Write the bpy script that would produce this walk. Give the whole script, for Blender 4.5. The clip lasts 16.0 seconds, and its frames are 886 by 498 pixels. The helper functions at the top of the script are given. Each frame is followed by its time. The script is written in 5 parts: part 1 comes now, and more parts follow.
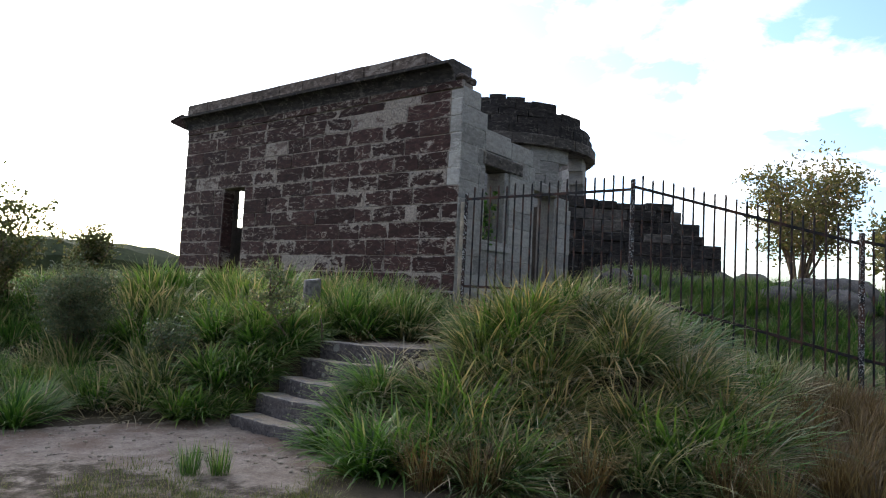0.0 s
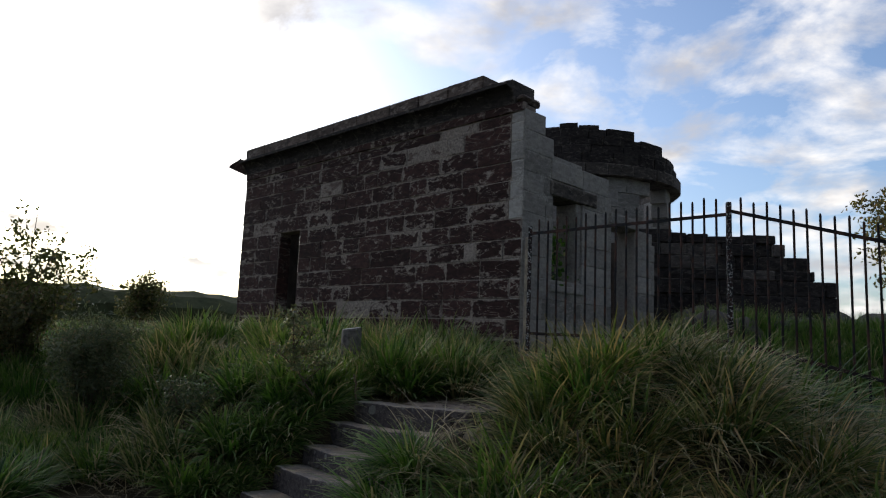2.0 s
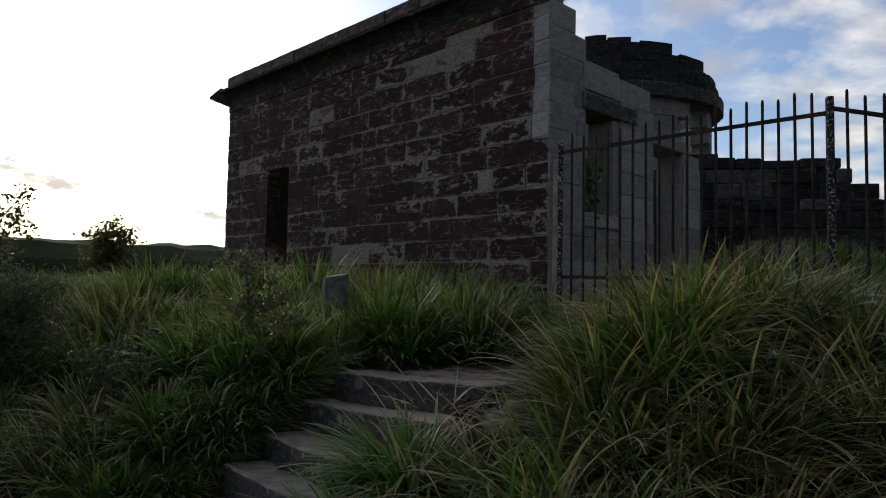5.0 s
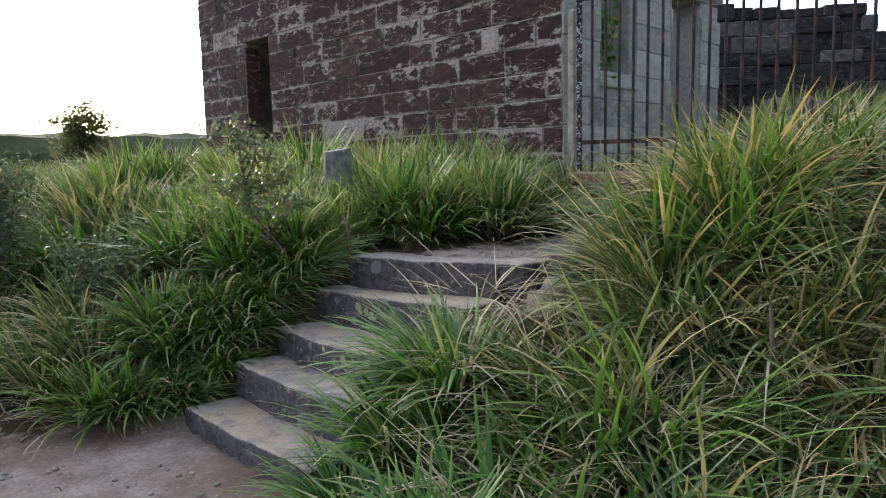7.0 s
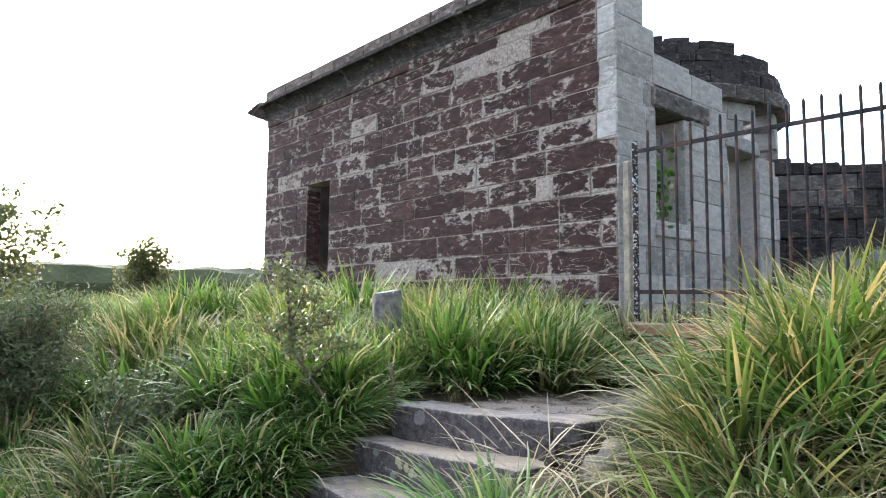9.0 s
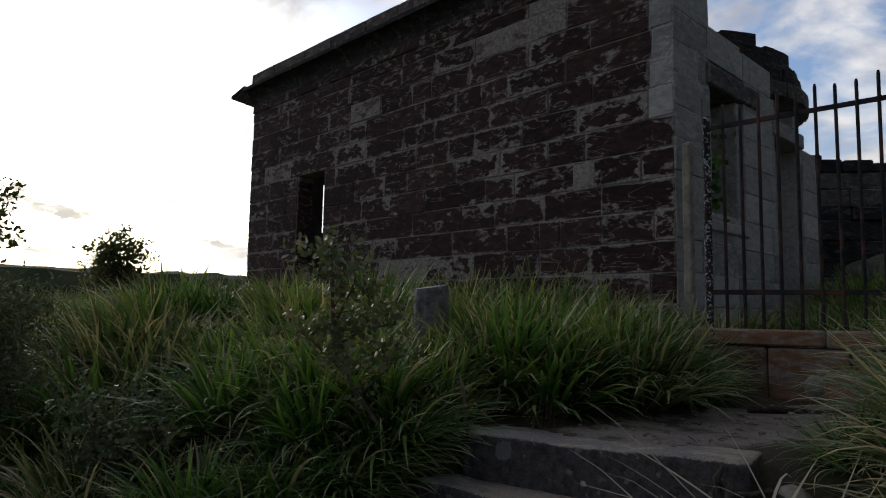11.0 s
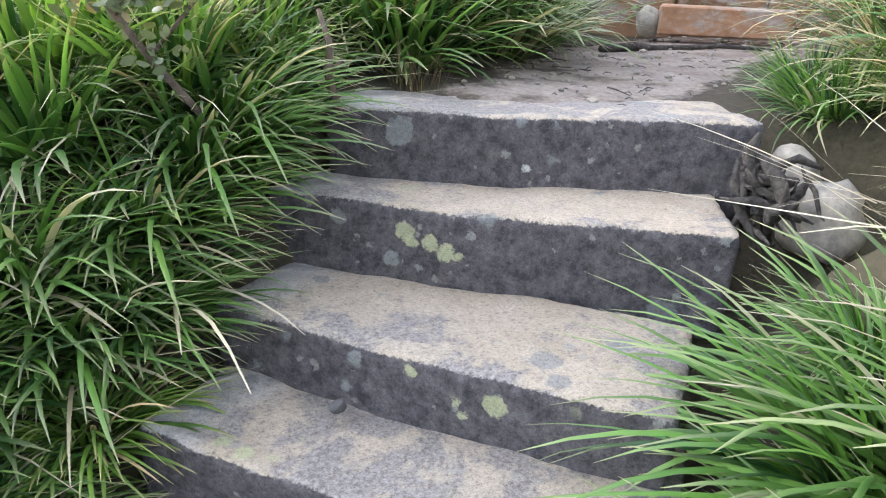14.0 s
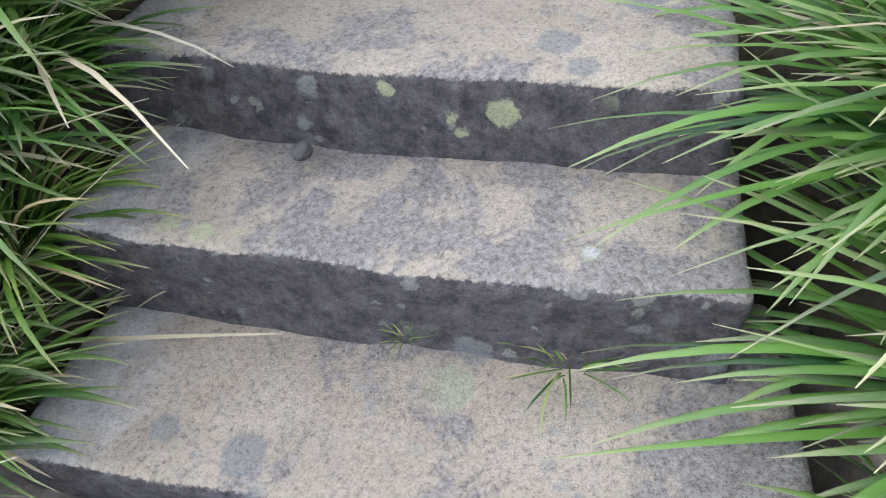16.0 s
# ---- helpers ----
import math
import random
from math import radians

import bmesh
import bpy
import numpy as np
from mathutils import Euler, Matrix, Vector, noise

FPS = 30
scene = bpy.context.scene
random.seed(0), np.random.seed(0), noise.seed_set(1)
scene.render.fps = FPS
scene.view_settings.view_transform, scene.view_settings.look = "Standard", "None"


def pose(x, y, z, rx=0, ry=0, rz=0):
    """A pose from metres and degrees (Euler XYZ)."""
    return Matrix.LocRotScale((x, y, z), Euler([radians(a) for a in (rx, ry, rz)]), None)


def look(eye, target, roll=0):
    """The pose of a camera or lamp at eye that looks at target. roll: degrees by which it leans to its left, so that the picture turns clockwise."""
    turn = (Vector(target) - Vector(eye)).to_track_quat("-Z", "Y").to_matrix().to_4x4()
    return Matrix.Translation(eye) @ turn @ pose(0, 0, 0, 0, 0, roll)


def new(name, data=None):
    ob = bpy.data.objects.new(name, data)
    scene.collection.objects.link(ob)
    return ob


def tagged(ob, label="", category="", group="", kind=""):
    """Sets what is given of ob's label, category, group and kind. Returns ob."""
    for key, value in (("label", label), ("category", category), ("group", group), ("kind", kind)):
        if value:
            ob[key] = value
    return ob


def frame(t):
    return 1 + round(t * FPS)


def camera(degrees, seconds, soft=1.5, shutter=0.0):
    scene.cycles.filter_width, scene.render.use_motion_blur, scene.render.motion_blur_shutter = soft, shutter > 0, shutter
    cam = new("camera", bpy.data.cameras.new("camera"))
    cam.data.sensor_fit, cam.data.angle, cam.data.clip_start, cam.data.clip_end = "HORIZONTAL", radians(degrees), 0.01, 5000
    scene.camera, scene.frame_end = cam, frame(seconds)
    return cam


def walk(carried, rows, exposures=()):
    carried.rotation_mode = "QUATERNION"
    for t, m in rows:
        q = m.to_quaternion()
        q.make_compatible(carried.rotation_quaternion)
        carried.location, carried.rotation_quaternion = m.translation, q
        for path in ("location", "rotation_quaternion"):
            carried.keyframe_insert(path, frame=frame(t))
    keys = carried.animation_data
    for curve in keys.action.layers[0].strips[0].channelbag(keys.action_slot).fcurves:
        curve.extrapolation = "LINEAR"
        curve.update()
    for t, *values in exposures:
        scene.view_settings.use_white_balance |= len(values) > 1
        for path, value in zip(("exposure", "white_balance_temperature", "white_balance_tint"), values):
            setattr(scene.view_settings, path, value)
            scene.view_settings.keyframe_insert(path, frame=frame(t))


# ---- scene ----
cam = camera(66.80, 16.0, soft=1.1)
PATH = [
    (0, (0.135, 0.007, 1.384), (0.099, 2.002, 1.531), 3.0),
    (0.5, (0.213, 0.319, 1.428), (0.036, 2.303, 1.61), 3.2),
    (1, (0.315, 0.64, 1.441), (0.057, 2.612, 1.653), 2.7),
    (1.5, (0.418, 0.895, 1.458), (0.101, 2.855, 1.692), 2.5),
    (2, (0.401, 1.258, 1.453), (0.117, 3.22, 1.722), 2.4),
    (2.5, (0.429, 1.536, 1.446), (0.162, 3.496, 1.737), 1.8),
    (3, (0.444, 1.883, 1.443), (0.158, 3.852, 1.652), 1.5),
    (3.5, (0.443, 2.176, 1.439), (0.114, 4.147, 1.524), 1.3),
    (6, (-0.038, 3.418, 1.467), (-0.333, 5.391, 1.598), 0.3),
    (6.5, (-0.109, 3.497, 1.433), (-0.371, 5.478, 1.389), -0.8),
    (7, (-0.119, 3.559, 1.396), (-0.402, 5.523, 1.151), -1.4),
    (7.5, (-0.101, 3.585, 1.391), (-0.402, 5.526, 1.012), -1.5),
    (8, (-0.081, 3.588, 1.423), (-0.427, 5.538, 1.143), -1.0),
    (8.5, (-0.064, 3.622, 1.44), (-0.456, 5.58, 1.345), -0.4),
    (9, (-0.144, 3.734, 1.423), (-0.573, 5.679, 1.597), 0.6),
    (11.5, (-1.08, 4.9, 1.348), (-1.362, 6.869, 1.547), 0.6),
    (12, (-1.207, 5.179, 1.335), (-1.368, 7.167, 1.185), -0.7),
    (12.5, (-1.349, 5.427, 1.336), (-1.28, 7.396, 0.997), 0.6),
    (13, (-1.428, 5.603, 1.319), (-1.205, 7.529, 0.83), 1.1),
    (13.5, (-1.518, 5.752, 1.3), (-1.142, 7.612, 0.67), 1.0),
    (14, (-1.602, 5.858, 1.222), (-1.062, 7.613, 0.431), 1.8),
    (14.5, (-1.622, 5.979, 1.125), (-1.076, 7.615, 0.113), 1.2),
    (15, (-1.607, 6.074, 1.089), (-1.075, 7.548, -0.154), -3.1),
    (15.5, (-1.598, 6.108, 1.095), (-1.047, 7.445, -0.286), -5.1),
    (16, (-1.604, 6.16, 1.047), (-1.082, 7.385, -0.445), -5.5),
]
EXPOSURES = [(0.0, -0.6), (0.5, -0.8), (1.0, -1.25), (1.5, -1.6), (2.0, -1.95), (2.5, -2.15), (3.0, -2.25), (3.5, -2.1), (6.0, -2.3), (6.5, -1.45), (7.0, 0.05), (7.5, 1.1), (8.0, 1.42), (8.5, 1.25), (9.0, 0.85), (9.3, 0.6), (11.3, -2.4), (11.6, -2.3), (12.0, -1.1), (12.5, 0.9), (13.0, 1.32), (14.5, 1.4), (15.5, 1.18), (16.0, 1.15)]
walk(cam, [(t, look(eye, target, roll)) for t, eye, target, roll in PATH], EXPOSURES)

# ---- light ----
SUN_AZ, SUN_EL = radians(42), radians(17)      # to the left of +y, above the horizon
SUN_DIR = Vector((-math.sin(SUN_AZ) * math.cos(SUN_EL), math.cos(SUN_AZ) * math.cos(SUN_EL), math.sin(SUN_EL)))
world = bpy.data.worlds.new("sky")
scene.world = world
world.use_nodes = True


def node(tree, kind, **inputs):
    n = tree.nodes.new(kind)
    for key, value in inputs.items():
        n.inputs[key.replace("_", " ")].default_value = value
    return n


def make_sky():
    tr = world.node_tree
    ln = tr.links
    bg = tr.nodes["Background"]
    bg.inputs[1].default_value = 0.1
    sky = tr.nodes.new("ShaderNodeTexSky")
    sky.sky_type = 'NISHITA'
    sky.sun_disc = False
    sky.sun_elevation = SUN_EL
    sky.sun_rotation = -SUN_AZ
    sky.dust_density = 2.0
    tc = tr.nodes.new("ShaderNodeTexCoord")
    sep = tr.nodes.new("ShaderNodeSeparateXYZ")
    ln.new(tc.outputs["Generated"], sep.inputs[0])
    den = tr.nodes.new("ShaderNodeMath"); den.operation = 'ADD'; den.inputs[1].default_value = 0.22
    up = tr.nodes.new("ShaderNodeMath"); up.operation = 'MAXIMUM'; up.inputs[1].default_value = 0.0
    ln.new(sep.outputs[2], up.inputs[0]); ln.new(up.outputs[0], den.inputs[0])
    flat = tr.nodes.new("ShaderNodeCombineXYZ")
    for k in (0, 1):
        d = tr.nodes.new("ShaderNodeMath"); d.operation = 'DIVIDE'
        ln.new(sep.outputs[k], d.inputs[0]); ln.new(den.outputs[0], d.inputs[1])
        ln.new(d.outputs[0], flat.inputs[k])
    big = node(tr, "ShaderNodeTexNoise", Scale=2.9, Detail=10.0, Roughness=0.58, Distortion=0.25)
    ln.new(flat.outputs[0], big.inputs["Vector"])
    ramp = tr.nodes.new("ShaderNodeValToRGB")
    ramp.color_ramp.elements[0].position = 0.44
    ramp.color_ramp.elements[1].position = 0.63
    ln.new(big.outputs["Fac"], ramp.inputs[0])
    # cloud brightness: greyer bellies where the cloud is thick
    belly = node(tr, "ShaderNodeTexNoise", Scale=4.2, Detail=6.0, Roughness=0.5)
    ln.new(flat.outputs[0], belly.inputs["Vector"])
    br = tr.nodes.new("ShaderNodeValToRGB")
    br.color_ramp.elements[0].position = 0.36; br.color_ramp.elements[0].color = (24, 23.4, 24.2, 1)
    br.color_ramp.elements[1].position = 0.58; br.color_ramp.elements[1].color = (45, 43.4, 42, 1)
    ln.new(belly.outputs["Fac"], br.inputs[0])
    # thin veil glowing round the sun
    dot = tr.nodes.new("ShaderNodeVectorMath"); dot.operation = 'DOT_PRODUCT'; dot.inputs[1].default_value = SUN_DIR
    ln.new(tc.outputs["Generated"], dot.inputs[0])
    gl = tr.nodes.new("ShaderNodeMapRange"); gl.inputs[1].default_value = 0.915; gl.inputs[2].default_value = 1.0
    gl.inputs[3].default_value = 0.0; gl.inputs[4].default_value = 0.42; gl.interpolation_type = 'SMOOTHSTEP'
    ln.new(dot.outputs["Value"], gl.inputs[0])
    warm = tr.nodes.new("ShaderNodeMixRGB"); warm.blend_type = 'MIX'
    glow = tr.nodes.new("ShaderNodeValToRGB")
    glow.color_ramp.elements[0].position = 0.40; glow.color_ramp.elements[0].color = (23, 21, 19, 1)
    glow.color_ramp.elements[1].position = 0.52; glow.color_ramp.elements[1].color = (46, 42.5, 37.5, 1)
    ln.new(belly.outputs["Fac"], glow.inputs[0])
    ln.new(glow.outputs[0], warm.inputs[2])
    ln.new(gl.outputs[0], warm.inputs[0]); ln.new(br.outputs[0], warm.inputs[1])
    cover = tr.nodes.new("ShaderNodeMath"); cover.operation = 'MAXIMUM'
    ln.new(ramp.outputs[0], cover.inputs[0]); ln.new(gl.outputs[0], cover.inputs[1])
    soft = tr.nodes.new("ShaderNodeMath"); soft.operation = 'MULTIPLY'; soft.inputs[1].default_value = 0.96
    ln.new(cover.outputs[0], soft.inputs[0])
    mix = tr.nodes.new("ShaderNodeMixRGB")
    blue = tr.nodes.new("ShaderNodeMixRGB"); blue.blend_type = 'MULTIPLY'; blue.inputs[0].default_value = 1.0
    blue.inputs[2].default_value = (5.4, 6.2, 7.6, 1)
    ln.new(sky.outputs[0], blue.inputs[1])
    ln.new(soft.outputs[0], mix.inputs[0]); ln.new(blue.outputs[0], mix.inputs[1]); ln.new(warm.outputs[0], mix.inputs[2])
    # the sky is brightest towards the low sun and dims behind it
    dim = tr.nodes.new("ShaderNodeMapRange"); dim.interpolation_type = 'SMOOTHSTEP'
    dim.inputs[1].default_value = -0.5; dim.inputs[2].default_value = 0.55
    dim.inputs[3].default_value = 0.30; dim.inputs[4].default_value = 1.0
    ln.new(dot.outputs["Value"], dim.inputs[0])
    faded = tr.nodes.new("ShaderNodeMixRGB"); faded.blend_type = 'MULTIPLY'; faded.inputs[0].default_value = 1.0
    ln.new(mix.outputs[0], faded.inputs[1]); ln.new(dim.outputs[0], faded.inputs[2])
    ln.new(faded.outputs[0], bg.inputs[0])


make_sky()
sun = new("sun", bpy.data.lights.new("sun", 'SUN'))
sun.data.energy, sun.data.angle, sun.data.color = 2.2, radians(8), (1.0, 0.9, 0.76)
sun.matrix_world = look((0, 0, 30), Vector((0, 0, 30)) - SUN_DIR)

# ---- materials ----


def material(name, rough=0.85):
    m = bpy.data.materials.new(name)
    m.use_nodes = True
    b = m.node_tree.nodes["Principled BSDF"]
    b.inputs["Roughness"].default_value = rough
    b.inputs["Specular IOR Level"].default_value = 0.25
    return m, m.node_tree, b


def noise_tex(tr, scale, detail=6.0, rough=0.6, vec=None, distortion=0.0):
    n = node(tr, "ShaderNodeTexNoise", Scale=scale, Detail=detail, Roughness=rough, Distortion=distortion)
    if vec is not None:
        tr.links.new(vec, n.inputs["Vector"])
    return n.outputs["Fac"]


def ramp_of(tr, fac, stops):
    r = tr.nodes.new("ShaderNodeValToRGB")
    e = r.color_ramp.elements
    while len(e) < len(stops):
        e.new(0.5)
    for el, (p, c) in zip(e, stops):
        el.position = p
        el.color = (*c, 1) if len(c) == 3 else c
    tr.links.new(fac, r.inputs[0])
    return r.outputs[0]


def grey(v):
    return (v, v, v)


def mixed(tr, fac, a, b, mode='MIX'):
    m = tr.nodes.new("ShaderNodeMixRGB")
    m.blend_type = mode
    for k, v in ((0, fac), (1, a), (2, b)):
        if isinstance(v, (tuple, float, int)):
            m.inputs[k].default_value = (*v, 1) if isinstance(v, tuple) else v
        else:
            tr.links.new(v, m.inputs[k])
    return m.outputs[0]


def calc(tr, op, a, b=0.5, clamp=False):
    m = tr.nodes.new("ShaderNodeMath")
    m.operation = op
    m.use_clamp = clamp
    for k, v in ((0, a), (1, b)):
        if isinstance(v, (float, int)):
            m.inputs[k].default_value = v
        else:
            tr.links.new(v, m.inputs[k])
    return m.outputs[0]


def bump(tr, b, height, strength=0.4, dist=0.02):
    n = node(tr, "ShaderNodeBump", Strength=strength, Distance=dist)
    tr.links.new(height, n.inputs["Height"])
    tr.links.new(n.outputs[0], b.inputs["Normal"])


def world_vec(tr):
    g = tr.nodes.new("ShaderNodeNewGeometry")
    return g.outputs["Position"], g


def stone_material(name, dark, mid, pale, edge_amount, pale_amount):
    """Weathered ashlar: a dark crust that has flaked off along the edges of each block."""
    m, tr, b = material(name, 0.9)
    pos, _ = world_vec(tr)
    tc = tr.nodes.new("ShaderNodeTexCoord")
    sep = tr.nodes.new("ShaderNodeSeparateXYZ")
    tr.links.new(tc.outputs["Generated"], sep.inputs[0])
    edges = []
    for k, size in ((0, 0.62), (2, 0.31)):
        a = calc(tr, 'ABSOLUTE', calc(tr, 'SUBTRACT', sep.outputs[k], 0.5))
        edges.append(calc(tr, 'MULTIPLY', calc(tr, 'SUBTRACT', 0.5, a), size))
    edge = calc(tr, 'MINIMUM', edges[0], edges[1])
    info = tr.nodes.new("ShaderNodeObjectInfo")
    stretch = tr.nodes.new("ShaderNodeMapping")
    stretch.inputs["Scale"].default_value = (1, 1, 2.2)
    tr.links.new(pos, stretch.inputs[0])
    big = noise_tex(tr, 1.7, 5, 0.6, stretch.outputs[0], 0.4)
    fine = noise_tex(tr, 26, 8, 0.7, pos)
    mid_n = noise_tex(tr, 7.5, 4, 0.55, stretch.outputs[0], 0.5)
    band = tr.nodes.new("ShaderNodeMapping")
    band.inputs["Scale"].default_value = (1.0, 1.0, 2.6)
    tr.links.new(pos, band.inputs[0])
    patchy = ramp_of(tr, noise_tex(tr, 1.1, 3, 0.55, band.outputs[0], 0.6), [(0.40, grey(0.12)), (0.64, grey(1))])
    reach = calc(tr, 'MULTIPLY', calc(tr, 'MULTIPLY', calc(tr, 'POWER', mid_n, 2.5), patchy), edge_amount)
    reach = calc(tr, 'ADD', reach, 0.005)
    worn_soft = calc(tr, 'MULTIPLY', calc(tr, 'SUBTRACT', reach, edge), 60.0, True)
    bare = ramp_of(tr, calc(tr, 'ADD', calc(tr, 'MULTIPLY', big, 0.6), calc(tr, 'MULTIPLY', mid_n, 0.4)), [(pale_amount, grey(0)), (pale_amount + 0.05, grey(1))])
    line = calc(tr, 'ABSOLUTE', calc(tr, 'SUBTRACT', noise_tex(tr, 2.6, 4, 0.5, band.outputs[0], 0.8), 0.5))
    line = calc(tr, 'MULTIPLY', calc(tr, 'SUBTRACT', 0.019, line), 85.0, True)
    line = calc(tr, 'MULTIPLY', calc(tr, 'MULTIPLY', line, ramp_of(tr, mid_n, [(0.36, grey(0)), (0.54, grey(0.85))])), ramp_of(tr, patchy, [(0.12, grey(0.1)), (0.4, grey(1))]))
    pale_mask = calc(tr, 'MAXIMUM', calc(tr, 'MAXIMUM', worn_soft, line), bare)
    pale_mask = calc(tr, 'MULTIPLY', pale_mask, ramp_of(tr, fine, [(0.3, grey(0.55)), (0.55, grey(1))]))
    crust = mixed(tr, ramp_of(tr, mid_n, [(0.3, grey(0)), (0.7, grey(1))]), dark, mid)
    rnd = ramp_of(tr, info.outputs["Random"], [(0, grey(0.7)), (1, grey(1.25))])
    crust = mixed(tr, 1.0, crust, rnd, 'MULTIPLY')
    light = mixed(tr, ramp_of(tr, fine, [(0.3, grey(0)), (0.75, grey(1))]), tuple(c * 0.55 for c in pale), pale)
    col = mixed(tr, pale_mask, crust, light)
    col = mixed(tr, 0.35, col, ramp_of(tr, fine, [(0.25, grey(0.3)), (0.7, grey(1.15))]), 'MULTIPLY')
    tr.links.new(col, b.inputs["Base Color"])
    bump(tr, b, calc(tr, 'SUBTRACT', fine, calc(tr, 'MULTIPLY', worn_soft, 0.5)), 0.55, 0.02)
    return m


dark_stone = stone_material("dark_sandstone", (0.026, 0.015, 0.014), (0.075, 0.036, 0.031), (0.42, 0.36, 0.31), 0.17, 0.58)
flaked_stone = stone_material("flaked_sandstone", (0.026, 0.015, 0.014), (0.075, 0.036, 0.031), (0.42, 0.36, 0.31), 0.42, 0.555)
bare_stone = stone_material("bare_sandstone", (0.10, 0.07, 0.06), (0.20, 0.15, 0.125), (0.42, 0.36, 0.31), 0.5, 0.42)
pale_stone = stone_material("pale_sandstone", (0.26, 0.25, 0.235), (0.44, 0.42, 0.39), (0.54, 0.52, 0.48), 0.2, 0.57)
grey_stone = stone_material("grey_sandstone", (0.06, 0.054, 0.05), (0.16, 0.14, 0.125), (0.30, 0.27, 0.24), 0.2, 0.57)
ruin_stone = stone_material("ruin_sandstone", (0.018, 0.016, 0.016), (0.06, 0.052, 0.048), (0.17, 0.15, 0.135), 0.12, 0.60)
cap_stone = stone_material("cap_sandstone", (0.06, 0.045, 0.038), (0.19, 0.145, 0.12), (0.32, 0.27, 0.235), 0.05, 0.53)
kerb_stone = stone_material("orange_sandstone", (0.22, 0.11, 0.055), (0.33, 0.19, 0.11), (0.42, 0.33, 0.26), 0.15, 0.52)


def mottled(name, a, b_col, scale, rough=0.9, bump_scale=30.0, strength=0.4, third=None):
    m, tr, b = material(name, rough)
    pos, _ = world_vec(tr)
    n1 = noise_tex(tr, scale, 6, 0.62, pos, 0.3)
    n2 = noise_tex(tr, bump_scale, 8, 0.7, pos)
    col = mixed(tr, ramp_of(tr, n1, [(0.35, grey(0)), (0.66, grey(1))]), a, b_col)
    if third:
        col = mixed(tr, ramp_of(tr, noise_tex(tr, scale * 0.35, 4, 0.5, pos), [(0.52, grey(0)), (0.66, grey(1))]), col, third)
    col = mixed(tr, 0.6, col, ramp_of(tr, n2, [(0.3, grey(0.35)), (0.7, grey(1.3))]), 'MULTIPLY')
    tr.links.new(col, b.inputs["Base Color"])
    bump(tr, b, n2, strength, 0.02)
    return m


mortar_mat = mottled("mortar", (0.24, 0.20, 0.175), (0.42, 0.36, 0.31), 5.0)
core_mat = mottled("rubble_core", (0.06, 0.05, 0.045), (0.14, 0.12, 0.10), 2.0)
wood_grey = mottled("weathered_timber", (0.11, 0.10, 0.095), (0.25, 0.235, 0.22), 14.0)
bark_mat = mottled("bark", (0.10, 0.075, 0.055), (0.22, 0.16, 0.12), 12.0)
dead_mat = mottled("dead_root", (0.035, 0.029, 0.025), (0.13, 0.11, 0.09), 26.0, 0.95, 70.0, 0.9)
boulder_mat = mottled("boulder", (0.20, 0.18, 0.15), (0.40, 0.34, 0.26), 7.0)
rubble_mat = mottled("rubble_stone", (0.06, 0.056, 0.052), (0.17, 0.155, 0.145), 2.5)
hill_mat = mottled("heath", (0.035, 0.05, 0.02), (0.08, 0.09, 0.04), 0.05, 0.95, 0.6, 1.0)
rust_mat = mottled("rusty_iron", (0.10, 0.035, 0.02), (0.20, 0.075, 0.04), 9.0, 0.8)


def ground_material():
    m, tr, b = material("ground", 0.95)
    pos, _ = world_vec(tr)
    fine = noise_tex(tr, 40, 8, 0.75, pos)
    mid_n = noise_tex(tr, 5, 6, 0.6, pos)
    big = noise_tex(tr, 0.9, 5, 0.6, pos)
    at = tr.nodes.new("ShaderNodeAttribute")
    at.attribute_name = "sandy"
    sand = mixed(tr, ramp_of(tr, mid_n, [(0.35, grey(0)), (0.65, grey(1))]), (0.23, 0.18, 0.145), (0.38, 0.315, 0.26))
    sand = mixed(tr, ramp_of(tr, big, [(0.48, grey(0)), (0.6, grey(0.75))]), sand, (0.17, 0.105, 0.075))
    soil = mixed(tr, mid_n, (0.05, 0.036, 0.026), (0.11, 0.085, 0.06))
    soil = mixed(tr, ramp_of(tr, big, [(0.4, grey(0)), (0.6, grey(1))]), soil, (0.085, 0.072, 0.042))
    edge = calc(tr, 'ADD', at.outputs["Fac"], calc(tr, 'MULTIPLY', calc(tr, 'SUBTRACT', mid_n, 0.5), 0.9))
    col = mixed(tr, ramp_of(tr, edge, [(0.42, grey(0)), (0.58, grey(1))]), soil, sand)
    col = mixed(tr, 0.55, col, ramp_of(tr, fine, [(0.28, grey(0.35)), (0.7, grey(1.3))]), 'MULTIPLY')
    tr.links.new(col, b.inputs["Base Color"])
    bump(tr, b, fine, 0.8, 0.03)
    return m


ground_mat = ground_material()


def lichen(tr, vec, scale, lo, hi, seed):
    """Round ragged spots of varied size; some cells stay empty."""
    shift = tr.nodes.new("ShaderNodeMapping")
    shift.inputs["Location"].default_value = (seed, seed * 0.7, seed * 0.3)
    tr.links.new(vec, shift.inputs[0])
    v = node(tr, "ShaderNodeTexVoronoi", Scale=scale, Randomness=1.0)
    tr.links.new(shift.outputs[0], v.inputs["Vector"])
    ch = tr.nodes.new("ShaderNodeSeparateColor")
    tr.links.new(v.outputs["Color"], ch.inputs[0])
    size = ramp_of(tr, ch.outputs[0], [(lo, grey(0)), (hi, grey(0.42))])
    return calc(tr, 'MULTIPLY', calc(tr, 'SUBTRACT', size, v.outputs["Distance"]), 14.0, True)


